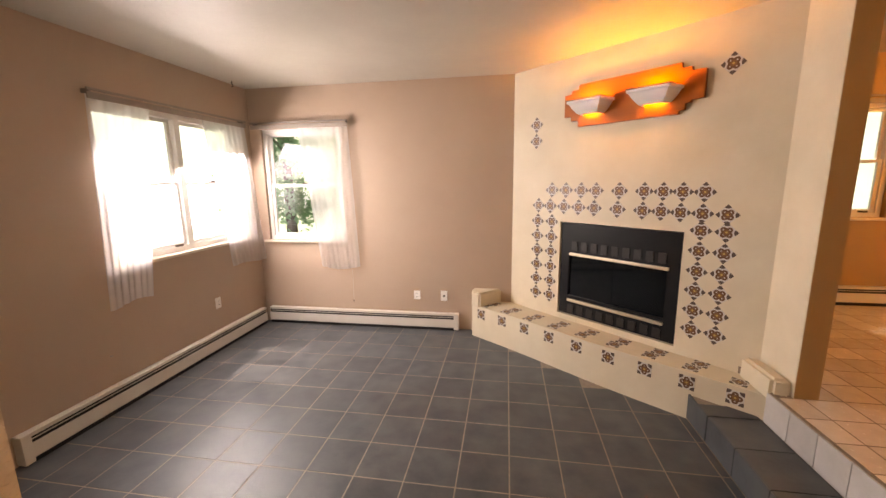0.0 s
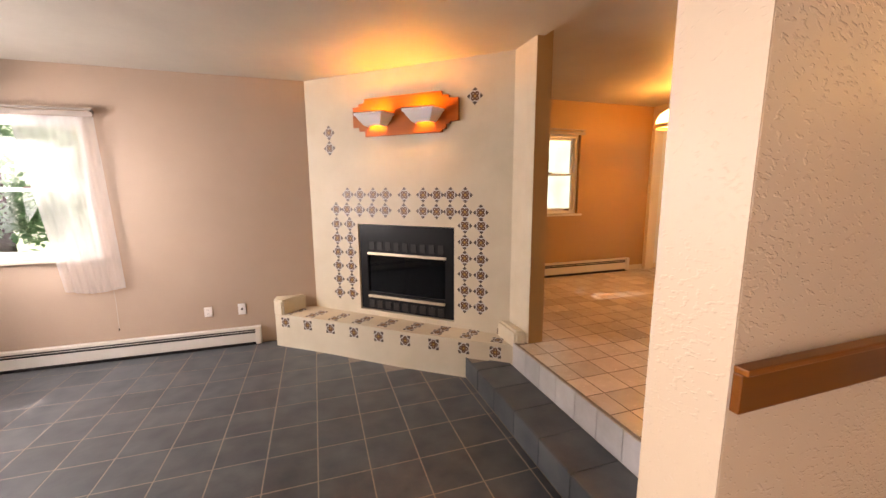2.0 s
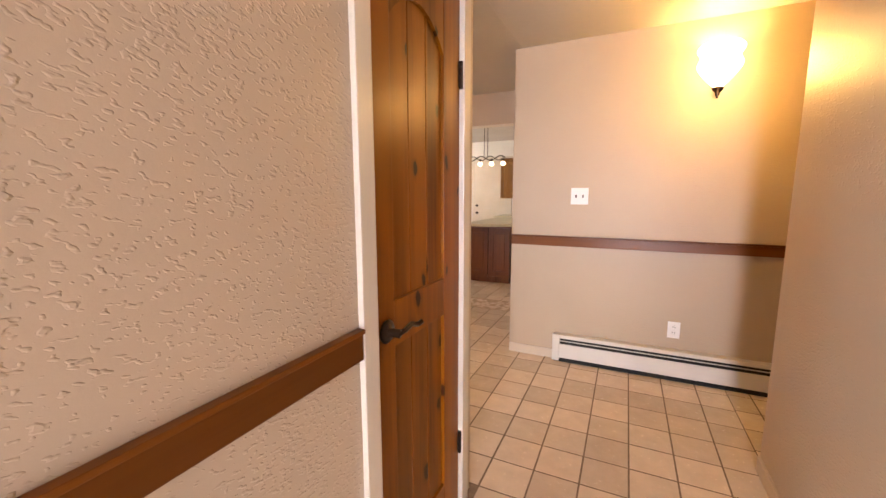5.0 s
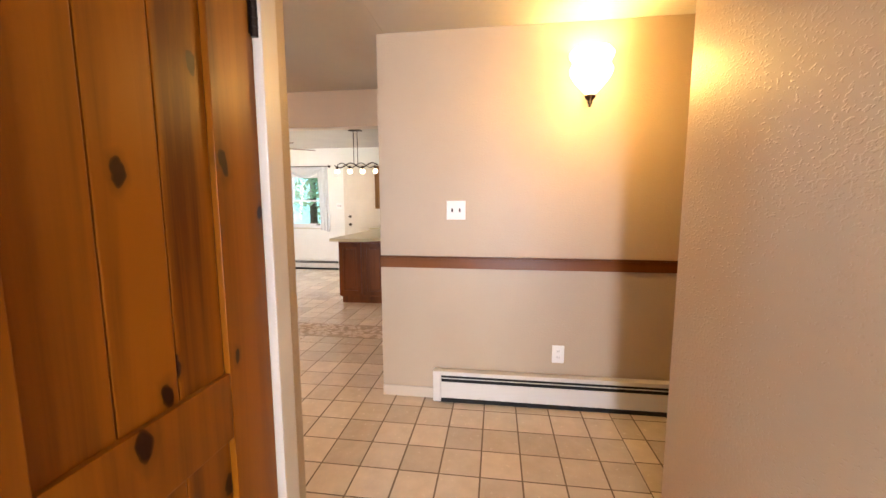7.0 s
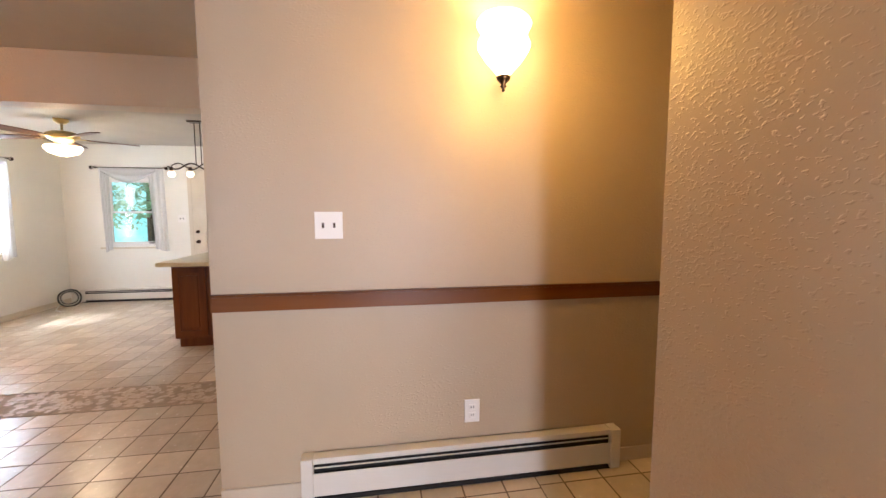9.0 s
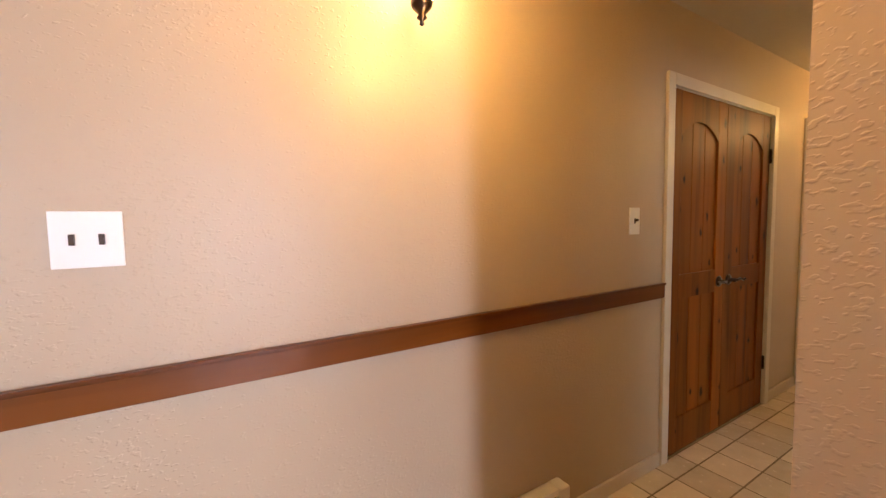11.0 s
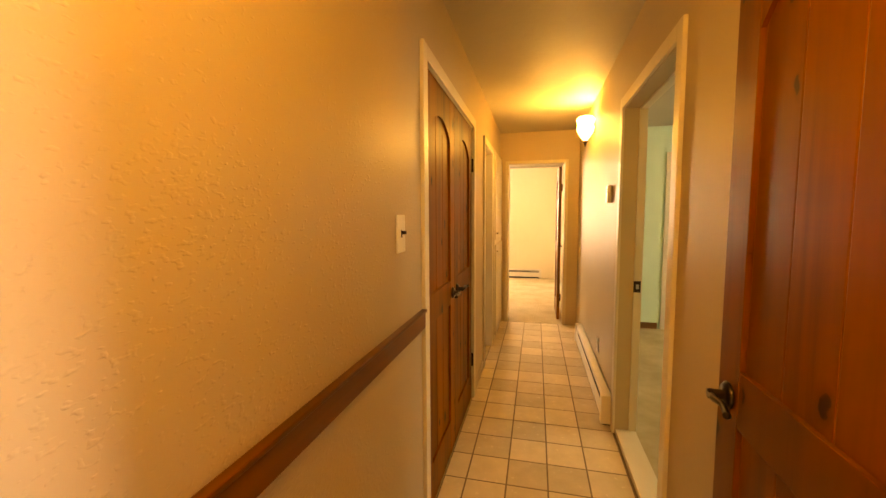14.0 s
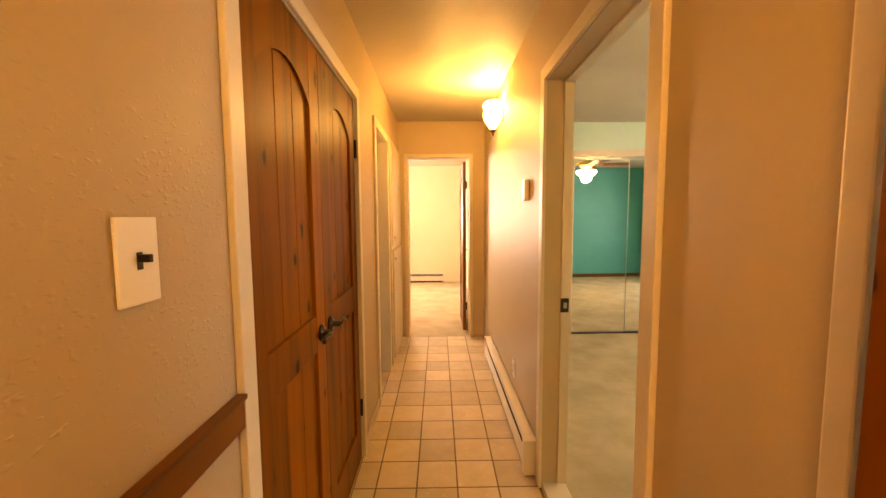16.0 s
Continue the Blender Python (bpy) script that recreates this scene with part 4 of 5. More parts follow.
leaf("closet_door", 1.717, 0.132, 0, 0.571, "closed knotty pine door with an arched panel and bronze lever", "right", wide=0.03)
leaf("double_door_leaf", 4.042, -2.452, -90, 0.616, "closed knotty pine closet door leaf beside the light switch", "left", wood=DOUBLEWOOD)
leaf("double_door_leaf", 4.042, -3.07, -90, 0.616, "closed knotty pine closet door leaf beside the baseboard", "right", wood=DOUBLEWOOD)
leaf("corridor_closet_door", 3.115, -1.965, 88, 0.64, "reddish knotty pine door standing slightly proud of the corridor wall", "right", both=True, wood=REDWOOD)
END = leaf("end_room_door", 3.262, -6.165, -90, 0.66, "dark-edged pine door opened into the carpeted room", "left")

# ---- chair rails ----
def chair_rail(name, axis, c, a0, a1, side, z0=0.925, z1=1.005):
    ob = thing(name, 0, 0, 0, 0, "reddish-brown wooden chair rail with a rounded lip", "chair rail")
    ob["kind"] = "structure"
    for lo, hi, d in ((z0, z1 - 0.012, 0.016), (z1 - 0.012, z1, 0.024)):
        e0, e1 = sorted((c, c + side * d))
        b = box(a0, a1, e0, e1, lo, hi, 0.003) if axis == "y" else box(e0, e1, a0, a1, lo, hi, 0.003)
        part("rail_board" if lo == z0 else "rail_lip", b, RAILWOOD_X if axis == "y" else RAILWOOD, ob)


chair_rail("rail_closet_wall", "y", 0.129, 0.98, 1.65, -1)
chair_rail("rail_hall_east", "x", 4.039, -2.388, 0.4, -1)


# ---- switches, outlets, thermostat ----
def plate(name, x, y, z, rz, w, h, label, kind):
    """A wall plate whose back lies on y = 0."""
    ob = thing(name, x, y, z, rz, label, "switch" if "switch" in name else "outlet", "light switches" if "switch" in name else "wall outlets")
    part("cover_plate", box(-w / 2, w / 2, -0.006, -0.0005, -h / 2, h / 2, 0.002), PLASTIC, ob)
    if kind == "double":
        for dx in (-w * 0.2, w * 0.2):
            part("toggle", box(dx - 0.005, dx + 0.005, -0.014, -0.005, -0.012, 0.012, 0.001), BRONZE, ob, "dark toggle")
    elif kind == "single":
        part("toggle", box(-0.004, 0.004, -0.024, -0.005, -0.002, 0.010, 0.001), BRONZE, ob, "dark toggle")
        part("toggle_slot", box(-0.005, 0.005, -0.0075, -0.005, -0.013, 0.013), BRONZE, ob)
    elif kind == "outlet":
        for dz in (-0.021, 0.021):
            o = part("socket", box(-0.017, 0.017, -0.009, -0.005, dz - 0.014, dz + 0.014, 0.003), PLASTIC, ob)
            for dx in (-0.006, 0.006):
                part("slot", box(dx - 0.0015, dx + 0.0015, -0.0095, -0.0085, dz - 0.004, dz + 0.006), DARK, o)
    else:
        part("jack", box(-0.01, 0.01, -0.010, -0.005, -0.01, 0.01, 0.001), DARK, ob)
    return ob


plate("light_switch", 4.038, -0.12, 1.313, -90, 0.125, 0.124, "white double switch plate with dark toggles above the chair rail", "double")
plate("light_switch", 4.038, -2.128, 1.331, -90, 0.08, 0.13, "white single switch plate with one dark toggle by the double door", "single")
plate("wall_outlet", 4.038, -0.803, 0.362, -90, 0.078, 0.12, "white wall outlet above the hall heater", "outlet")
plate("wall_outlet", -0.455, 4.218, 0.0, 0, 0.075, 0.12, "white blank wall plate near the hearth", "blank")
plate("wall_outlet", -0.775, 4.218, 0.0, 0, 0.075, 0.105, "white wall outlet above the baseboard heater", "outlet")
plate("wall_outlet", -2.738, 3.42, 0.085, 90, 0.075, 0.115, "white wall plate below the wide window", "outlet")
plate("wall_outlet", 3.072, -4.15, 0.34, 90, 0.07, 0.115, "brown wall outlet above the corridor heater", "outlet")
plate("light_switch", 5.578, 4.418, 1.25, 0, 0.12, 0.08, "small white switch plate on the pale family room wall", "double")
thermo = thing("thermostat", 3.072, -3.80, 1.54, 90, "small white wall thermostat in the corridor", "thermostat")
part("body", box(-0.04, 0.04, -0.028, -0.0005, -0.06, 0.06, 0.006), PLASTIC, thermo)
part("display", box(-0.024, 0.024, -0.0295, -0.027, 0.005, 0.04), NICKEL, thermo)
strike = thing("strike_plate", 2.972, -3.409, 0.955, 0, "dark metal strike plate on the bedroom door lining", "door hardware")
part("plate", box(-0.018, 0.022, 0.0, 0.003, -0.035, 0.035, 0.001), BRONZE, strike)
part("latch_hole", box(-0.008, 0.008, 0.0025, 0.004, -0.014, 0.014), NICKEL, strike)


# ---- curtains and rods ----
def curtain(name, x, y, rz, top, bottom, z0, z1, label, waves=9, depth=0.013, seed=0):
    """A hanging sheet between (from, to) at the top and at the bottom, with folds; y = 0 is its middle."""
    ob = thing(name, x, y, 0, rz, label, "curtain", "sheer curtains")
    b = bmesh.new()
    rnd = random.Random(seed)
    ph = [rnd.uniform(0, 6.28) for _ in range(3)]
    nx, nz = 72, 14
    grid = []
    for j in range(nz + 1):
        f = j / nz
        row = []
        for i in range(nx + 1):
            u = i / nx
            xx = (top[0] + (top[1] - top[0]) * u) * (1 - f) + (bottom[0] + (bottom[1] - bottom[0]) * u) * f
            yy = depth * (0.4 + 0.6 * f) * (math.sin(u * waves * 6.28 + ph[0]) * 0.6 + 0.4 * math.sin(u * waves * 3.7 + ph[1] + f))
            zz = z1 + (z0 - z1) * f + (0.018 * math.sin(u * 5 + ph[2]) * f)
            row.append(b.verts.new((xx, yy, zz)))
        grid.append(row)
    for p, q in zip(grid, grid[1:]):
        for i in range(nx):
            b.faces.new((p[i], p[i + 1], q[i + 1], q[i]))
    part("sheer_panel", b, SHEER, ob, smooth=True)
    return ob


def rod(name, x, y, z, rz, x0, x1, label="slim grey metal curtain rod", r=0.008, knobs=False, off=0.05):
    ob = thing(name, x, y, z, rz, label, "curtain rod", "curtain rods")
    if knobs:
        part("bar", tube([(x0, -off, 0), (x1, -off, 0)], r, 8), BRONZE, ob)
        for e in (x0, x1):
            k = bmesh.new()
            bmesh.ops.create_uvsphere(k, u_segments=12, v_segments=8, radius=r * 2.6)
            bmesh.ops.translate(k, verts=k.verts, vec=(e, -off, 0))
            part("end_knob", k, BRONZE, ob, smooth=True)
    else:
        part("bar", box(x0, x1, -off - 0.03, -off - 0.02, -0.052, -0.006, 0.003), RODPAINT, ob)
        part("front_bar", box(x0, x1, -off - 0.034, -off - 0.02, 0.006, 0.024, 0.003), RODPAINT, ob)
    for e in (x0 + 0.03, x1 - 0.03):
        part("bracket", box(e - 0.008, e + 0.008, -off - 0.02, -0.001, -0.012, 0.018), RODPAINT, ob)
    return ob


rod("curtain_rod", -2.739, 3.22, 1.98, 90, -0.86, 0.83)
rod("curtain_rod", -2.11, 4.219, 1.975, 0, -0.56, 0.61)
curtain("sheer_curtain", -2.68, 3.22, 90, (-0.86, -0.36), (-0.93, -0.56), 0.40, 1.96, "white sheer curtain over the wide window, pushed to one side", 7, seed=1)
curtain("sheer_curtain", -2.68, 3.22, 90, (0.2, 0.82), (0.42, 1.0), 0.42, 1.96, "white sheer curtain near the room corner, hem flared", 8, seed=2)
curtain("sheer_curtain", -2.11, 4.16, 0, (0.0, 0.60), (0.2, 0.67), 0.32, 1.96, "white sheer curtain covering half of the single window", 8, seed=3)
cordp = thing("curtain_pull", -1.56, 4.212, 0.35, 0, "thin pale curtain cord hanging with a small weight", "cord")
part("string", tube([(0, 0, 0), (0.004, 0, -0.2), (0, 0, -0.44)], 0.0015, 5), CABLE, cordp)
part("weight", lathe([(0.001, -0.46), (0.006, -0.455), (0.004, -0.435), (0.001, -0.43)], 8), BRONZE, cordp)
hook = thing("ceiling_hook", -2.63, 3.85, LIVING_TOP, 0, "small dark plant hook in the ceiling", "hook")
part("screw", tube([(0, 0, 0), (0, 0, -0.03), (0.012, 0, -0.045), (0.008, 0, -0.062), (-0.006, 0, -0.058)], 0.004, 6), BRONZE, hook)
wallhook = thing("wall_hook", -2.735, 2.27, 0.03, 90, "small grey nail in the wall under the wide window", "hook")
part("nail", tube([(0, -0.0, 0), (0, -0.02, 0.004)], 0.005, 8), NICKEL, wallhook)


# ---- dining area ----
ch = thing("chandelier", 4.48, 3.35, 2.0, 0, "brass and frosted glass bowl pendant lamp near the ceiling", "pendant lamp")
part("bowl", lathe([(0.24, 0.0), (0.235, 0.06), (0.20, 0.13), (0.12, 0.18), (0.03, 0.2)], 24), SHADE, ch, "glowing ribbed glass bowl", smooth=True)
part("brass_ring", lathe([(0.235, -0.035), (0.26, -0.03), (0.265, 0.0), (0.245, 0.012), (0.235, -0.035)], 24), BRASS, ch, smooth=True)
part("stem", tube([(0, 0, 0.19), (0, 0, 0.42)], 0.01), BRASS, ch)
part("canopy", lathe([(0.06, 0.44), (0.055, 0.425), (0.02, 0.40), (0.001, 0.40)], 18), BRASS, ch, smooth=True)
rod("window_rod", 3.50, 4.418, 2.035, 0, -0.5, 0.47, off=0.03)


# ---- kitchen and family room ----
def cabinet(x0, x1, y0, y1, z0, z1, face, n, label, name="base_cabinet", toe=0.1, wood=None):
    """A cabinet; its doors, n in a row, are on the side that face names: '-x' or '-y'."""
    wood = wood or CABWOOD
    ob = thing(name, x0, y0, z0, 0, label, "cabinet", "cherry kitchen cabinets")
    w, d, h = x1 - x0, y1 - y0, z1 - z0
    part("body", box(0, w, 0, d, toe, h, 0.003), wood, ob)
    if toe:
        part("plinth", box(0.05, w - 0.02, 0.03, d - 0.02, 0, toe - 0.001), wood, ob)
    span = d if face == "-x" else w
    dw = span / n
    for i in range(n):
        a, c = i * dw + 0.012, (i + 1) * dw - 0.012
        lo, hi = toe + 0.03, h - 0.03
        st = 0.055
        dr = solid_grid([a, a + st, c - st, c], [-0.02, -0.001], [lo, lo + st, hi - st, hi], lambda x, y, z: a + st < x < c - st and lo + st < z < hi - st)
        panel = box(a + st - 0.004, c - st + 0.004, -0.012, -0.002, lo + st - 0.004, hi - st + 0.004, 0.003)
        r0, r1, q0, q1 = a + st + 0.02, c - st - 0.02, lo + st + 0.03, hi - st - 0.03
        if toe:
            raised = box(r0, r1, -0.017, -0.0115, q0, q1, 0.004)
        else:
            q0 += 0.2
            arch = [(r0, q0), (r1, q0), (r1, q1 - 0.05)] + [(r1 + (r0 - r1) * k / 10, q1 - 0.05 + 0.05 * math.sin(math.pi * k / 10)) for k in range(1, 10)] + [(r0, q1 - 0.05)]
            raised = prism(arch, -0.019, -0.0115, 0.003)
            merge(raised, box(r0, r1, -0.019, -0.0115, q0 - 0.2, q0 - 0.07, 0.003))
            merge(raised, box(a + st, c - st, -0.02, -0.0115, q0 - 0.05, q0 - 0.02, 0.002))
        if face == "-x":
            for q in (dr, panel, raised):
                for v in q.verts:
                    v.co = Vector((v.co.y, v.co.x, v.co.z))
        door = part("cabinet_door", dr, wood, ob)
        part("door_panel", panel, wood, door)
        part("raised_field", raised, wood, door)
    return ob


cabinet(6.42, 7.2, 1.06, 1.72, 0.0, 0.865, "-x", 2, "dark cherry base cabinet end with two raised-panel doors")
cabinet(7.205, 8.0, 1.06, 1.72, 0.0, 0.865, "-y", 2, "dark cherry base cabinet of the kitchen peninsula")
top = thing("worktop", 6.20, 0.98, 0.868, 0, "speckled tan worktop overhanging the peninsula", "worktop")
part("board", slab([(0.0, 0.32), (0.2, 0.0), (1.86, 0.0), (1.82, 0.77), (0.0, 0.77)], 0, 0.038, 0.004), COUNTER, top)
cabinet(8.35, 8.97, 0.42, 1.9, 0.0, 0.865, "-x", 3, "dark cherry base cabinets along the kitchen wall")
wt2 = thing("worktop", 8.32, 0.42, 0.868, 0, "speckled tan worktop along the kitchen wall", "worktop")
part("board", box(0, 0.66, 0, 1.52, 0, 0.038, 0.004), COUNTER, wt2)
cabinet(8.62, 8.98, 1.2, 1.9, 1.25, 2.05, "-x", 2, "golden brown wall cabinet with arched raised panels above the worktop", "wall_cabinet", 0.0, OAK)

pend = thing("pendant_track_light", 7.2, 1.73, 2.446, 0, "dark scrolled metal pendant bar with four small lit globes", "pendant lamp")
part("canopy", box(-0.05, 0.05, -0.09, 0.09, -0.02, 0, 0.005), BRONZE, pend)
for dy in (-0.03, 0.03):
    part("rod", tube([(0, dy, -0.02), (0, dy, -0.5)], 0.005, 6), BRONZE, pend)
part("scroll_bar", tube([(0, -0.34 + 0.68 * i / 24, -0.52 + 0.035 * math.sin(i * 6.28 / 12)) for i in range(25)], 0.009, 6), BRONZE, pend, smooth=True)
part("scroll_bar", tube([(0, -0.3 + 0.6 * i / 24, -0.52 - 0.035 * math.sin(i * 6.28 / 12)) for i in range(25)], 0.007, 6), BRONZE, pend, smooth=True)
for i in range(4):
    y = -0.3 + 0.2 * i
    part("socket", tube([(0, y, -0.53), (0, y, -0.58)], 0.02, 10), BRONZE, pend)
    g = bmesh.new()
    bmesh.ops.create_uvsphere(g, u_segments=14, v_segments=10, radius=0.038)
    bmesh.ops.translate(g, verts=g.verts, vec=(0, y, -0.61))
    part("globe", g, SHADE_W, pend, "small lit glass globe", smooth=True)


def ceiling_fan(x, y, z, label, turn=20):
    f = thing("ceiling_fan", x, y, z, turn, label, "ceiling fan", "ceiling fans")
    part("canopy", lathe([(0.07, 0.0), (0.065, -0.03), (0.03, -0.06), (0.001, -0.06)], 18), BRASS, f, smooth=True)
    part("downrod", tube([(0, 0, -0.05), (0, 0, -0.15)], 0.012), BRASS, f)
    part("motor", lathe([(0.02, -0.13), (0.1, -0.14), (0.15, -0.17), (0.155, -0.2), (0.1, -0.24), (0.06, -0.27), (0.001, -0.27)], 24), BRASS, f, "brass fan motor", smooth=True)
    part("light_bowl", lathe([(0.08, -0.29), (0.16, -0.30), (0.17, -0.33), (0.13, -0.38), (0.05, -0.41), (0.001, -0.415)], 24), SHADE_W, f, "lit frosted bowl", smooth=True)
    for i in range(5):
        a = math.radians(72 * i)
        out = [(0.2, -0.045), (0.34, -0.06), (0.66, -0.068), (0.7, -0.04), (0.7, 0.04), (0.66, 0.068), (0.34, 0.06), (0.2, 0.045)]
        b = slab(out, -0.004, 0.004)
        b.transform(Matrix.Rotation(a, 4, "Z") @ Matrix.Translation((0, 0, -0.21)) @ Matrix.Rotation(radians(10), 4, "X"))
        blade = part("blade", b, CABWOOD, f)
        c = box(0.12, 0.25, -0.02, 0.02, -0.215, -0.208, 0.002)
        c.transform(Matrix.Rotation(a, 4, "Z"))
        part("blade_bracket", c, BRASS, blade)
    return f


ceiling_fan(7.33, 3.20, 2.446, "brass ceiling fan with brown blades and a lit bowl")
ceiling_fan(1.1, -3.9, 2.441, "brass ceiling fan with a lit bowl in the teal bedroom", 50)

rod("curtain_pole", 7.57, 4.418, 2.09, 0, -0.57, 0.57, "dark curtain pole with round ends over the bright window", 0.01, True)
rod("curtain_pole", 8.998, 3.455, 2.085, -90, -0.52, 0.52, "dark curtain pole with round ends beside the white door", 0.01, True)
for nm, x, y, rz, a, c, sd in (("swag_curtain", 7.57, 4.36, 0, (-0.52, -0.2), (-0.5, -0.22), 5), ("swag_curtain", 7.57, 4.36, 0, (0.24, 0.5), (0.3, 0.5), 6),
                               ("swag_curtain", 8.94, 3.455, -90, (-0.42, -0.28), (-0.4, -0.3), 7), ("swag_curtain", 8.94, 3.455, -90, (0.26, 0.48), (0.3, 0.5), 8)):
    curtain(nm, x, y, rz, a, c, 0.8, 2.08, "white sheer curtain tail hanging beside the window", 3, seed=sd)


def valance(x, y, rz, w, z):
    ob = thing("curtain_valance", x, y, z, rz, "white sheer swag draped over the curtain pole", "curtain")
    b = bmesh.new()
    rows = []
    for j in range(7):
        f = j / 6
        rows.append([b.verts.new((-w / 2 + w * i / 20, -0.012 - 0.02 * math.sin(f * 14), 0.0 - (0.06 + 0.16 * math.sin(math.pi * i / 20)) * f)) for i in range(21)])
    for p, q in zip(rows, rows[1:]):
        for i in range(20):
            b.faces.new((p[i], p[i + 1], q[i + 1], q[i]))
    part("swag", b, SHEER, ob, smooth=True)


valance(7.57, 4.36, 0, 0.9, 2.09)
valance(8.94, 3.455, -90, 0.74, 2.08)

fd = thing("exterior_door", 8.998, 2.66, 0.0, -90, "white exterior door with dark knob and deadbolt", "door")
part("leaf", box(0.06, 0.9, -0.03, -0.001, 0.01, 2.05, 0.003), TRIM, fd)
part("side_trim", box(0.0, 0.055, -0.022, -0.001, 0.0, 2.12, 0.003), TRIM, fd)
part("side_trim", box(0.905, 0.96, -0.022, -0.001, 0.0, 2.12, 0.003), TRIM, fd)
part("head_trim", box(0.056, 0.904, -0.022, -0.001, 2.055, 2.12, 0.003), TRIM, fd)
for zz, r in ((0.93, 0.03), (1.09, 0.026)):
    k = part("knob" if zz < 1 else "deadbolt", lathe([(0.001, 0), (r, 0.0), (r, 0.01), (0.012, 0.014), (0.014, 0.03), (r * 0.8, 0.04), (r * 0.7, 0.055), (0.001, 0.06)], 14), BRONZE, fd, "dark metal knob", smooth=True)
    k.matrix_basis = pose(0.13, -0.03, zz, 90)
plate("light_switch", 8.998, 2.77, 1.30, -90, 0.12, 0.12, "white switch plate beside the exterior door", "double")

coil = thing("cable_coil", 8.68, 4.22, 0.0, -50, "coiled white and dark cable leaning in the corner", "cable")
for k in range(4):
    r = 0.125 - 0.012 * k
    pts = [(r * math.cos(a), 0.02 * math.sin(3 * a) + 0.012 * k, 0.13 + r * math.sin(a)) for a in np.linspace(0, 6.5, 36)]
    part("loop", tube(pts, 0.011, 6), CABLE if k % 2 else LOUVRE, coil)
part("tail", tube([(-0.1, 0, 0.05), (-0.15, -0.08, 0.01), (-0.17, -0.2, 0.008), (-0.14, -0.34, 0.008)], 0.006, 6), CABLE, coil)

# ---- corridor end, linen cabinet ----
lin = thing("linen_cabinet", 4.038, -5.08, 0.0, -90, "white built-in linen cabinet with an upper and a lower door", "cabinet")
part("surround", solid_grid([0, 0.05, 0.81, 0.86], [-0.018, -0.0005], [0, 0.05, 1.08, 1.12, 2.03, 2.1], lambda x, y, z: 0.05 < x < 0.81 and (0.05 < z < 1.08 or 1.12 < z < 2.03)), TRIM, lin)
part("lower_door", box(0.052, 0.808, -0.034, -0.001, 0.055, 1.075, 0.004), TRIM, lin)
part("upper_door", box(0.052, 0.808, -0.028, -0.001, 1.125, 2.025, 0.004), TRIM, lin)
for zz in (1.0, 1.2):
    part("pull", tube([(0.1, -0.03, zz), (0.1, -0.055, zz)], 0.012, 10), TRIM, lin)

# ---- bedroom closet with mirror doors ----
cl = thing("mirror_closet", 2.04, -5.998, 0, 180, "white-framed closet with two sliding mirror doors", "closet")
part("side_trim", box(-0.05, 0.0, -0.02, -0.001, 0, 2.12, 0.003), TRIM, cl)
part("side_trim", box(2.44, 2.49, -0.02, -0.001, 0, 2.12, 0.003), TRIM, cl)
part("head_trim", box(-0.05, 2.49, -0.022, -0.0015, 2.06, 2.13, 0.003), TRIM, cl)
part("track", box(0.0, 2.44, 0.0, 0.06, 2.03, 2.06), NICKEL, cl)
part("floor_track", box(0.0, 2.44, 0.0, 0.06, 0.0, 0.012), DARK, cl)
for k, (a, c, y) in enumerate(((0.0, 0.64, 0.004), (0.6, 1.24, 0.034), (1.2, 1.84, 0.004), (1.8, 2.44, 0.034))):
    d = part("mirror_door", box(a + 0.004, c - 0.004, y + 0.002, y + 0.008, 0.02, 2.025), MIRROR, cl, "sliding mirror panel")
    part("edge_frame", prism_ring(a, c, 0.014, 2.03, 0.008, y, y + 0.016), NICKEL, d)
part("closet_back", box(-0.45, 2.1, -6.2, -6.16, 0.0, 2.1), MINT, None, "", "structure").name = "wall_closet_rear"


# ---- trees outside ----
def tree(x, y, h, r, n, seed, label):
    rnd = random.Random(seed)
    t = thing("garden_tree", x, y, -0.7, rnd.uniform(0, 360), label, "tree", "garden trees")
    b = bmesh.new()
    merge(b, lathe([(0.16, 0), (0.12, h * 0.25), (0.07, h * 0.6), (0.02, h * 0.95)], 10))
    for i in range(9):
        a, z = rnd.uniform(0, 6.28), h * rnd.uniform(0.3, 0.8)
        l = r * rnd.uniform(0.5, 0.9)
        merge(b, tube([(0, 0, z), (l * 0.5 * math.cos(a), l * 0.5 * math.sin(a), z + l * 0.3), (l * math.cos(a), l * math.sin(a), z + l * 0.5)], 0.03, 6))
    part("trunk", b, BARK, t)
    verts, faces = [], []
    clumps = [(rnd.gauss(0, r * 0.45), rnd.gauss(0, r * 0.45), h * rnd.uniform(0.22, 1.0)) for _ in range(60)]
    for i in range(n):
        cx, cy, cz = clumps[i % len(clumps)]
        p = Vector((cx + rnd.gauss(0, 0.28), cy + rnd.gauss(0, 0.28), cz + rnd.gauss(0, 0.22)))
        q = Euler((rnd.uniform(-1, 1), rnd.uniform(-1, 1), rnd.uniform(0, 6.28))).to_matrix()
        s = rnd.uniform(0.05, 0.1)
        k = len(verts)
        verts += [tuple(p + q @ Vector(v)) for v in ((-s, 0, 0), (0, -s * 0.5, 0.01), (s, 0, 0), (0, s * 0.5, 0.01))]
        faces.append((k, k + 1, k + 2, k + 3))
    me = bpy.data.meshes.new("crown")
    me.from_pydata(verts, [], faces)
    me.materials.append(LEAF)
    c = new("crown", me)
    c.parent = t


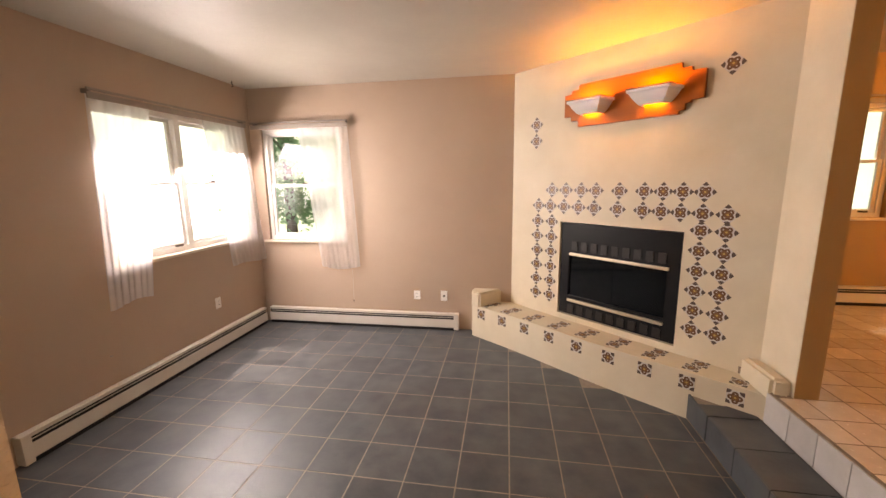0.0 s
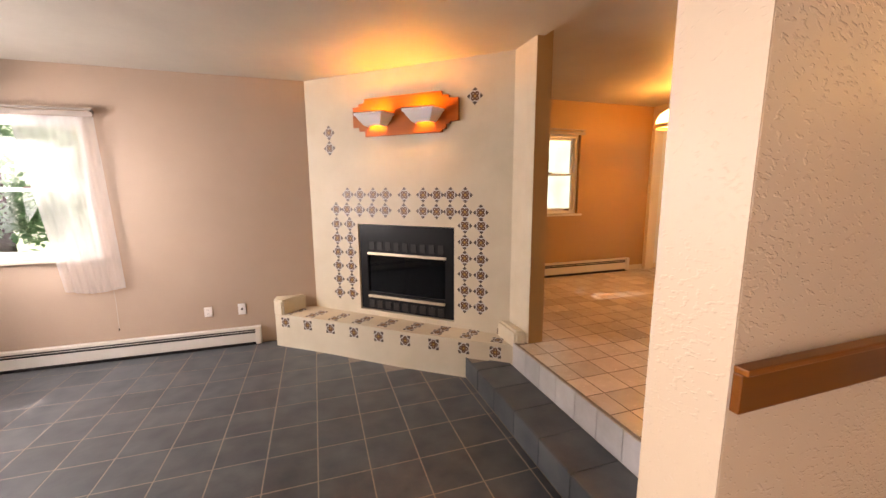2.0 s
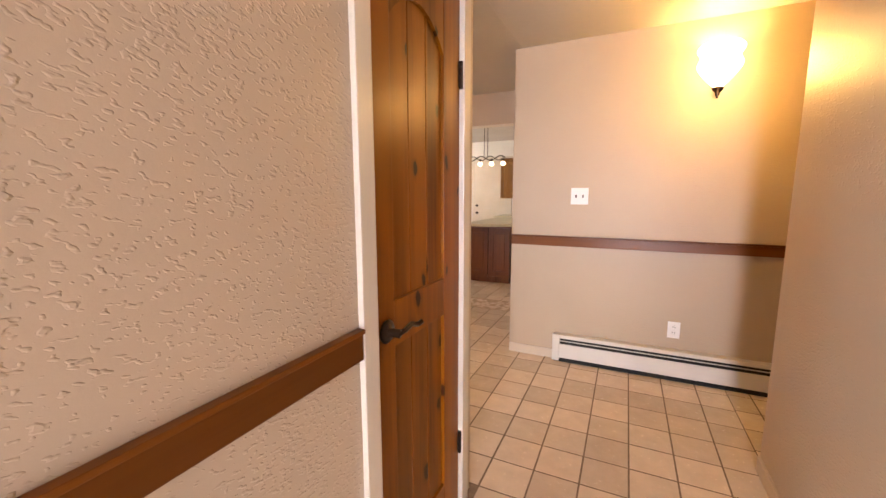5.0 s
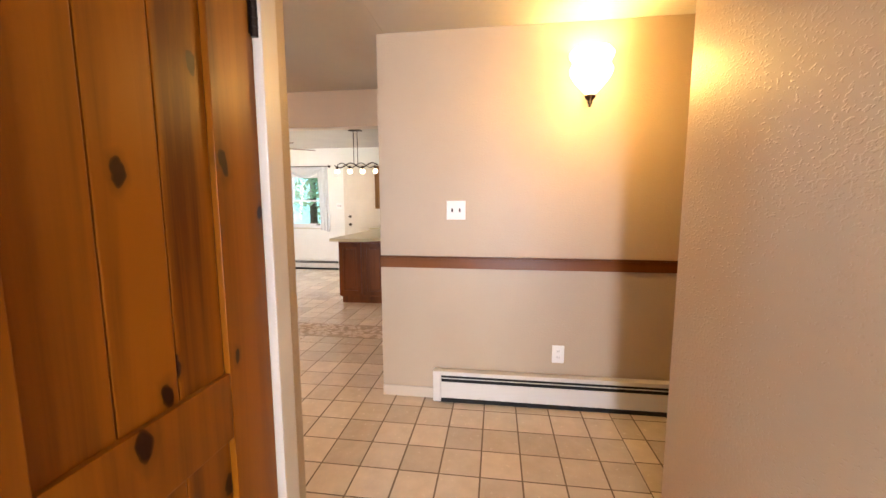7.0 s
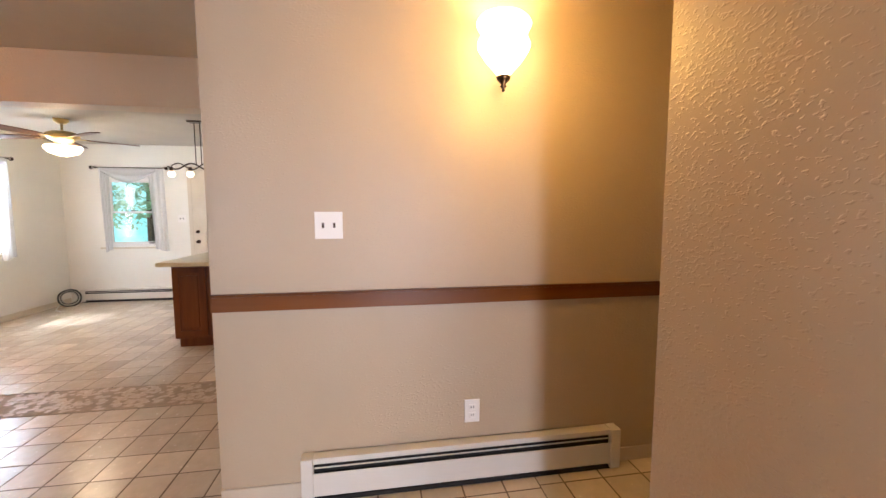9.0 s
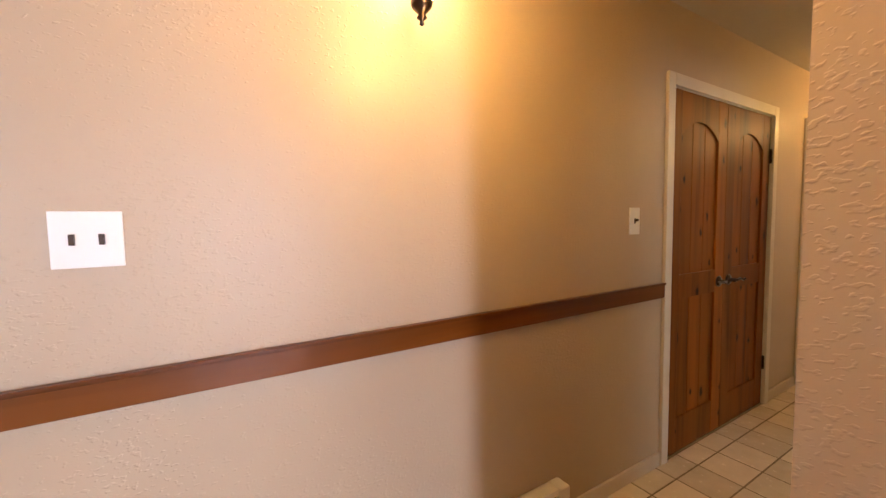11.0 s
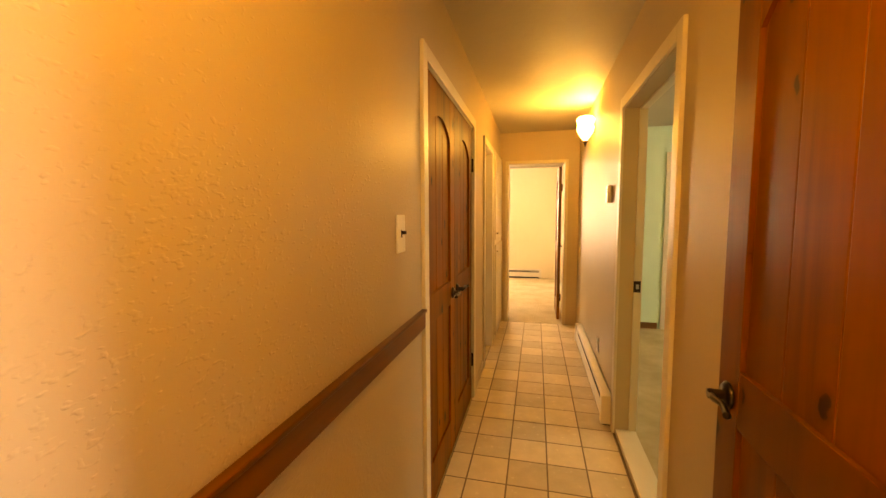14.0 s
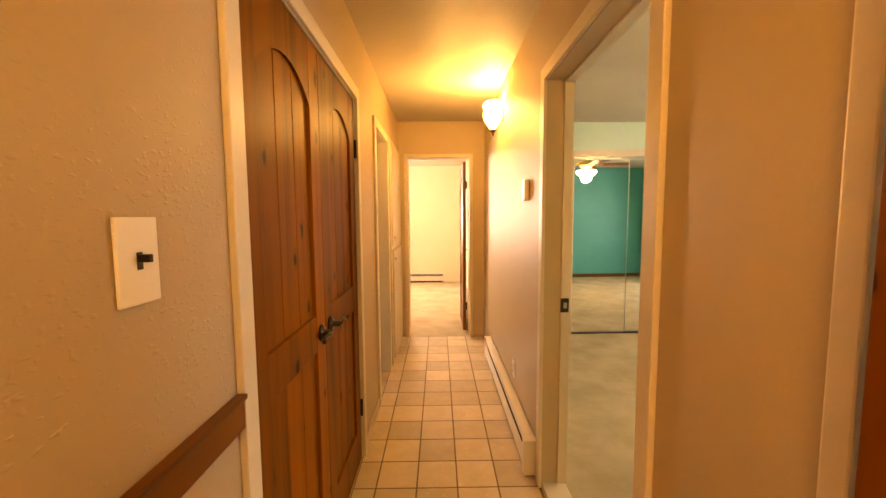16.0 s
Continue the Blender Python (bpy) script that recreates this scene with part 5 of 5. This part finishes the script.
tree(-2.3, 8.0, 9.6, 1.8, 4200, 1, "leafy green tree outside the living room window")
# The second tree stands out of view, placed to dapple the dining sun patch.
tree(2.9, 7.9, 9.2, 1.5, 4500, 2, "leafy green tree out of view by the dining window, dappling the sun")
tree(13.2, 5.4, 5.5, 2.3, 4500, 3, "leafy green tree outside the family room window")
tree(-4.9, 8.6, 6.0, 1.3, 9000, 4, "leafy green garden tree behind the house")


# distant greenery: flat sheets that glow in place of daylight on trees
def glowing_greenery(name, low, high, power):
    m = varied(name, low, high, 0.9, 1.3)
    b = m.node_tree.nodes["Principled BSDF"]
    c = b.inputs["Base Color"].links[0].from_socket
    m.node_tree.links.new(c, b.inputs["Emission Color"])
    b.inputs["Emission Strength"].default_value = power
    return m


part("backdrop", box(-14, 12, 13.0, 13.1, -0.75, 6.0), glowing_greenery("glowing_distant_trees", (0.5, 0.58, 0.42), (0.8, 0.86, 0.72), 1.6), None, "glowing sheet standing for soft green distant trees", "structure")
part("backdrop", box(17.0, 17.1, -4, 12, -0.75, 3.4), glowing_greenery("glowing_blue_green_trees", (0.10, 0.42, 0.42), (0.35, 0.62, 0.62), 1.4), None, "glowing sheet standing for soft blue-green distant trees", "structure")
part("backdrop", box(-11.1, -11.0, -8, 12.9, -0.75, 6.0), glowing_greenery("glowing_pale_garden", (0.6, 0.75, 0.62), (0.85, 0.95, 0.85), 2.2), None, "glowing sheet standing for the pale garden beyond the wide window", "structure")


# ---- floor tiles ----
mesh_cache = {}


def tile_piece(w, d, t, material, name):
    key = (round(w, 3), round(d, 3), t, material.name)
    if key not in mesh_cache:
        me = bpy.data.meshes.new(name)
        e = 0.0012
        v = [(-w / 2, -d / 2, -t), (w / 2, -d / 2, -t), (w / 2, d / 2, -t), (-w / 2, d / 2, -t), (-w / 2, -d / 2, -e), (w / 2, -d / 2, -e), (w / 2, d / 2, -e), (-w / 2, d / 2, -e),
             (-w / 2 + e, -d / 2 + e, 0), (w / 2 - e, -d / 2 + e, 0), (w / 2 - e, d / 2 - e, 0), (-w / 2 + e, d / 2 - e, 0)]
        f = [(8, 9, 10, 11)] + [(i, (i + 1) % 4, 4 + (i + 1) % 4, 4 + i) for i in range(4)] + [(4 + i, 4 + (i + 1) % 4, 8 + (i + 1) % 4, 8 + i) for i in range(4)]
        me.from_pydata(v, [], f)
        me.materials.append(material)
        mesh_cache[key] = me
    return mesh_cache[key]


def lay(parent, x0, x1, y0, y1, z, pitch, joint, ox, oy, material, near, keep=None, name="floor_tile", deep=None):
    """Square tiles on a grid that passes through (ox, oy), cut at the borders; those nearest to a place are single pieces."""
    cells = []
    deep = deep or pitch
    i0, i1 = math.floor((x0 - ox) / pitch), math.ceil((x1 - ox) / pitch)
    j0, j1 = math.floor((y0 - oy) / deep), math.ceil((y1 - oy) / deep)
    for i in range(i0, i1):
        for j in range(j0, j1):
            a, c = max(x0, ox + i * pitch + joint / 2), min(x1, ox + (i + 1) * pitch - joint / 2)
            p, q = max(y0, oy + j * deep + joint / 2), min(y1, oy + (j + 1) * deep - joint / 2)
            if c - a > 0.02 and q - p > 0.02 and (keep is None or keep((a + c) / 2, (p + q) / 2)):
                cells.append((a, c, p, q))
    cells.sort(key=lambda k: math.hypot((k[0] + k[1]) / 2 - near[0], (k[2] + k[3]) / 2 - near[1]))
    rnd = random.Random(len(cells))
    rest = bmesh.new()
    for n, (a, c, p, q) in enumerate(cells):
        me = tile_piece(c - a, q - p, 0.006, material, name)
        m = pose((a + c) / 2, (p + q) / 2, z + rnd.uniform(0, 0.0005), rnd.uniform(-0.03, 0.03), rnd.uniform(-0.03, 0.03), 0)
        if n < 300:
            ob = new(name, me)
            ob.parent = parent
            ob.matrix_basis = m
        else:
            k = len(rest.verts)
            rest.from_mesh(me)
            rest.verts.ensure_lookup_table()
            for v in rest.verts[k:]:
                v.co = m @ v.co
    if rest.verts:
        part(name, rest, material, parent, "", "stuff")
    else:
        rest.free()


def not_hearth(x, y):
    d = Vector((x - HB[0][0], y - HB[0][1], 0))
    return d.dot(Vector((-hd.y, hd.x, 0))) < 0.06


lay(floor_living, -2.735, 1.555, 0.62, 4.215, LOW, 0.305, 0.007, 0.285, 2.465, SLATE, (0.5, 2.5), not_hearth)
lay(floor_hall, -2.35, 4.035, -1.125, 0.0905, 0.0, 0.2085, 0.0075, 3.902, 0.095, TILE, (2.6, -0.4))
lay(floor_hall, 2.42, 5.12, 0.0995, 0.7160, 0.0, 0.2085, 0.0075, 3.902, 0.095, TILE, (3.2, 0.4), lambda x, y: x < 4.04 or y > 0.4, "hall_tile")
lay(floor_dining, 1.89, 5.12, 0.725, 4.415, 0.0, 0.2085, 0.0075, 3.902, 0.095, TILE, (3.0, 2.0), lambda x, y: not (x < 2.1 and y > 2.39))
lay(floor_corridor, 3.075, 4.035, -5.95, -1.13, 0.0, 0.2105, 0.0075, 3.711, -3.217, TILE, (3.6, -2.5), deep=0.2175)
lay(floor_family, 5.52, 8.995, 0.45, 4.415, 0.0, 0.2085, 0.0075, 5.52, 0.095, TILE, (5.6, 2.0))
part("mosaic_bed", box(5.128, 5.515, 0.45, 4.415, -0.006, 0.0002), MORTAR, floor_family, "tan mortar bed of the stone band")
mb, rnd = bmesh.new(), random.Random(11)
for i in range(900):
    x, y, r = rnd.uniform(5.145, 5.5), rnd.uniform(0.45, 4.4), rnd.uniform(0.014, 0.032)
    k = [mb.verts.new((x + r * rnd.uniform(0.7, 1) * math.cos(a), y + r * math.sin(a), 0.001 + 0.0015 * rnd.random())) for a in np.linspace(0, 5.4, 7)]
    mb.faces.new(k)
part("mosaic_stone", mb, PEBBLE, floor_family, "band of small mixed brown stones", "stuff")


# ---- tiles of the steps ----
def tread_tiles(parent, boxes, material):
    for x0, x1, y0, y1, z0, z1 in boxes:
        part("step_tile", box(x0, x1, y0, y1, z0, z1, 0.0015), material, parent)


bx = []
for i in range(12):
    a, c = 1.06 - 0.305 * (i + 1), 1.06 - 0.305 * i - 0.006
    if a > -2.3 + 1.2:
        bx.append((-0.143, 0.163, a, c, 0.188, 0.198))
        bx.append((-0.150, -0.137, a, c, 0.012, 0.198 - 0.004))
bx.append((-0.143, 0.163, 1.066, 1.2, 0.188, 0.198))
bx.append((-0.150, -0.137, 1.066, 1.33, 0.012, 0.194))
tread_tiles(steps, bx, SLATE)
tread_tiles(steps, [(0.161, 0.171, 1.05 - 0.205 * (i + 1), 1.05 - 0.205 * i - 0.005, 0.202, 0.396) for i in range(10)], RISER)
tread_tiles(landing, [(-0.72 + 0.305 * i, -0.72 + 0.305 * (i + 1) - 0.006, -0.01, 0.305, 0.191, 0.2) for i in range(6)], SLATE)
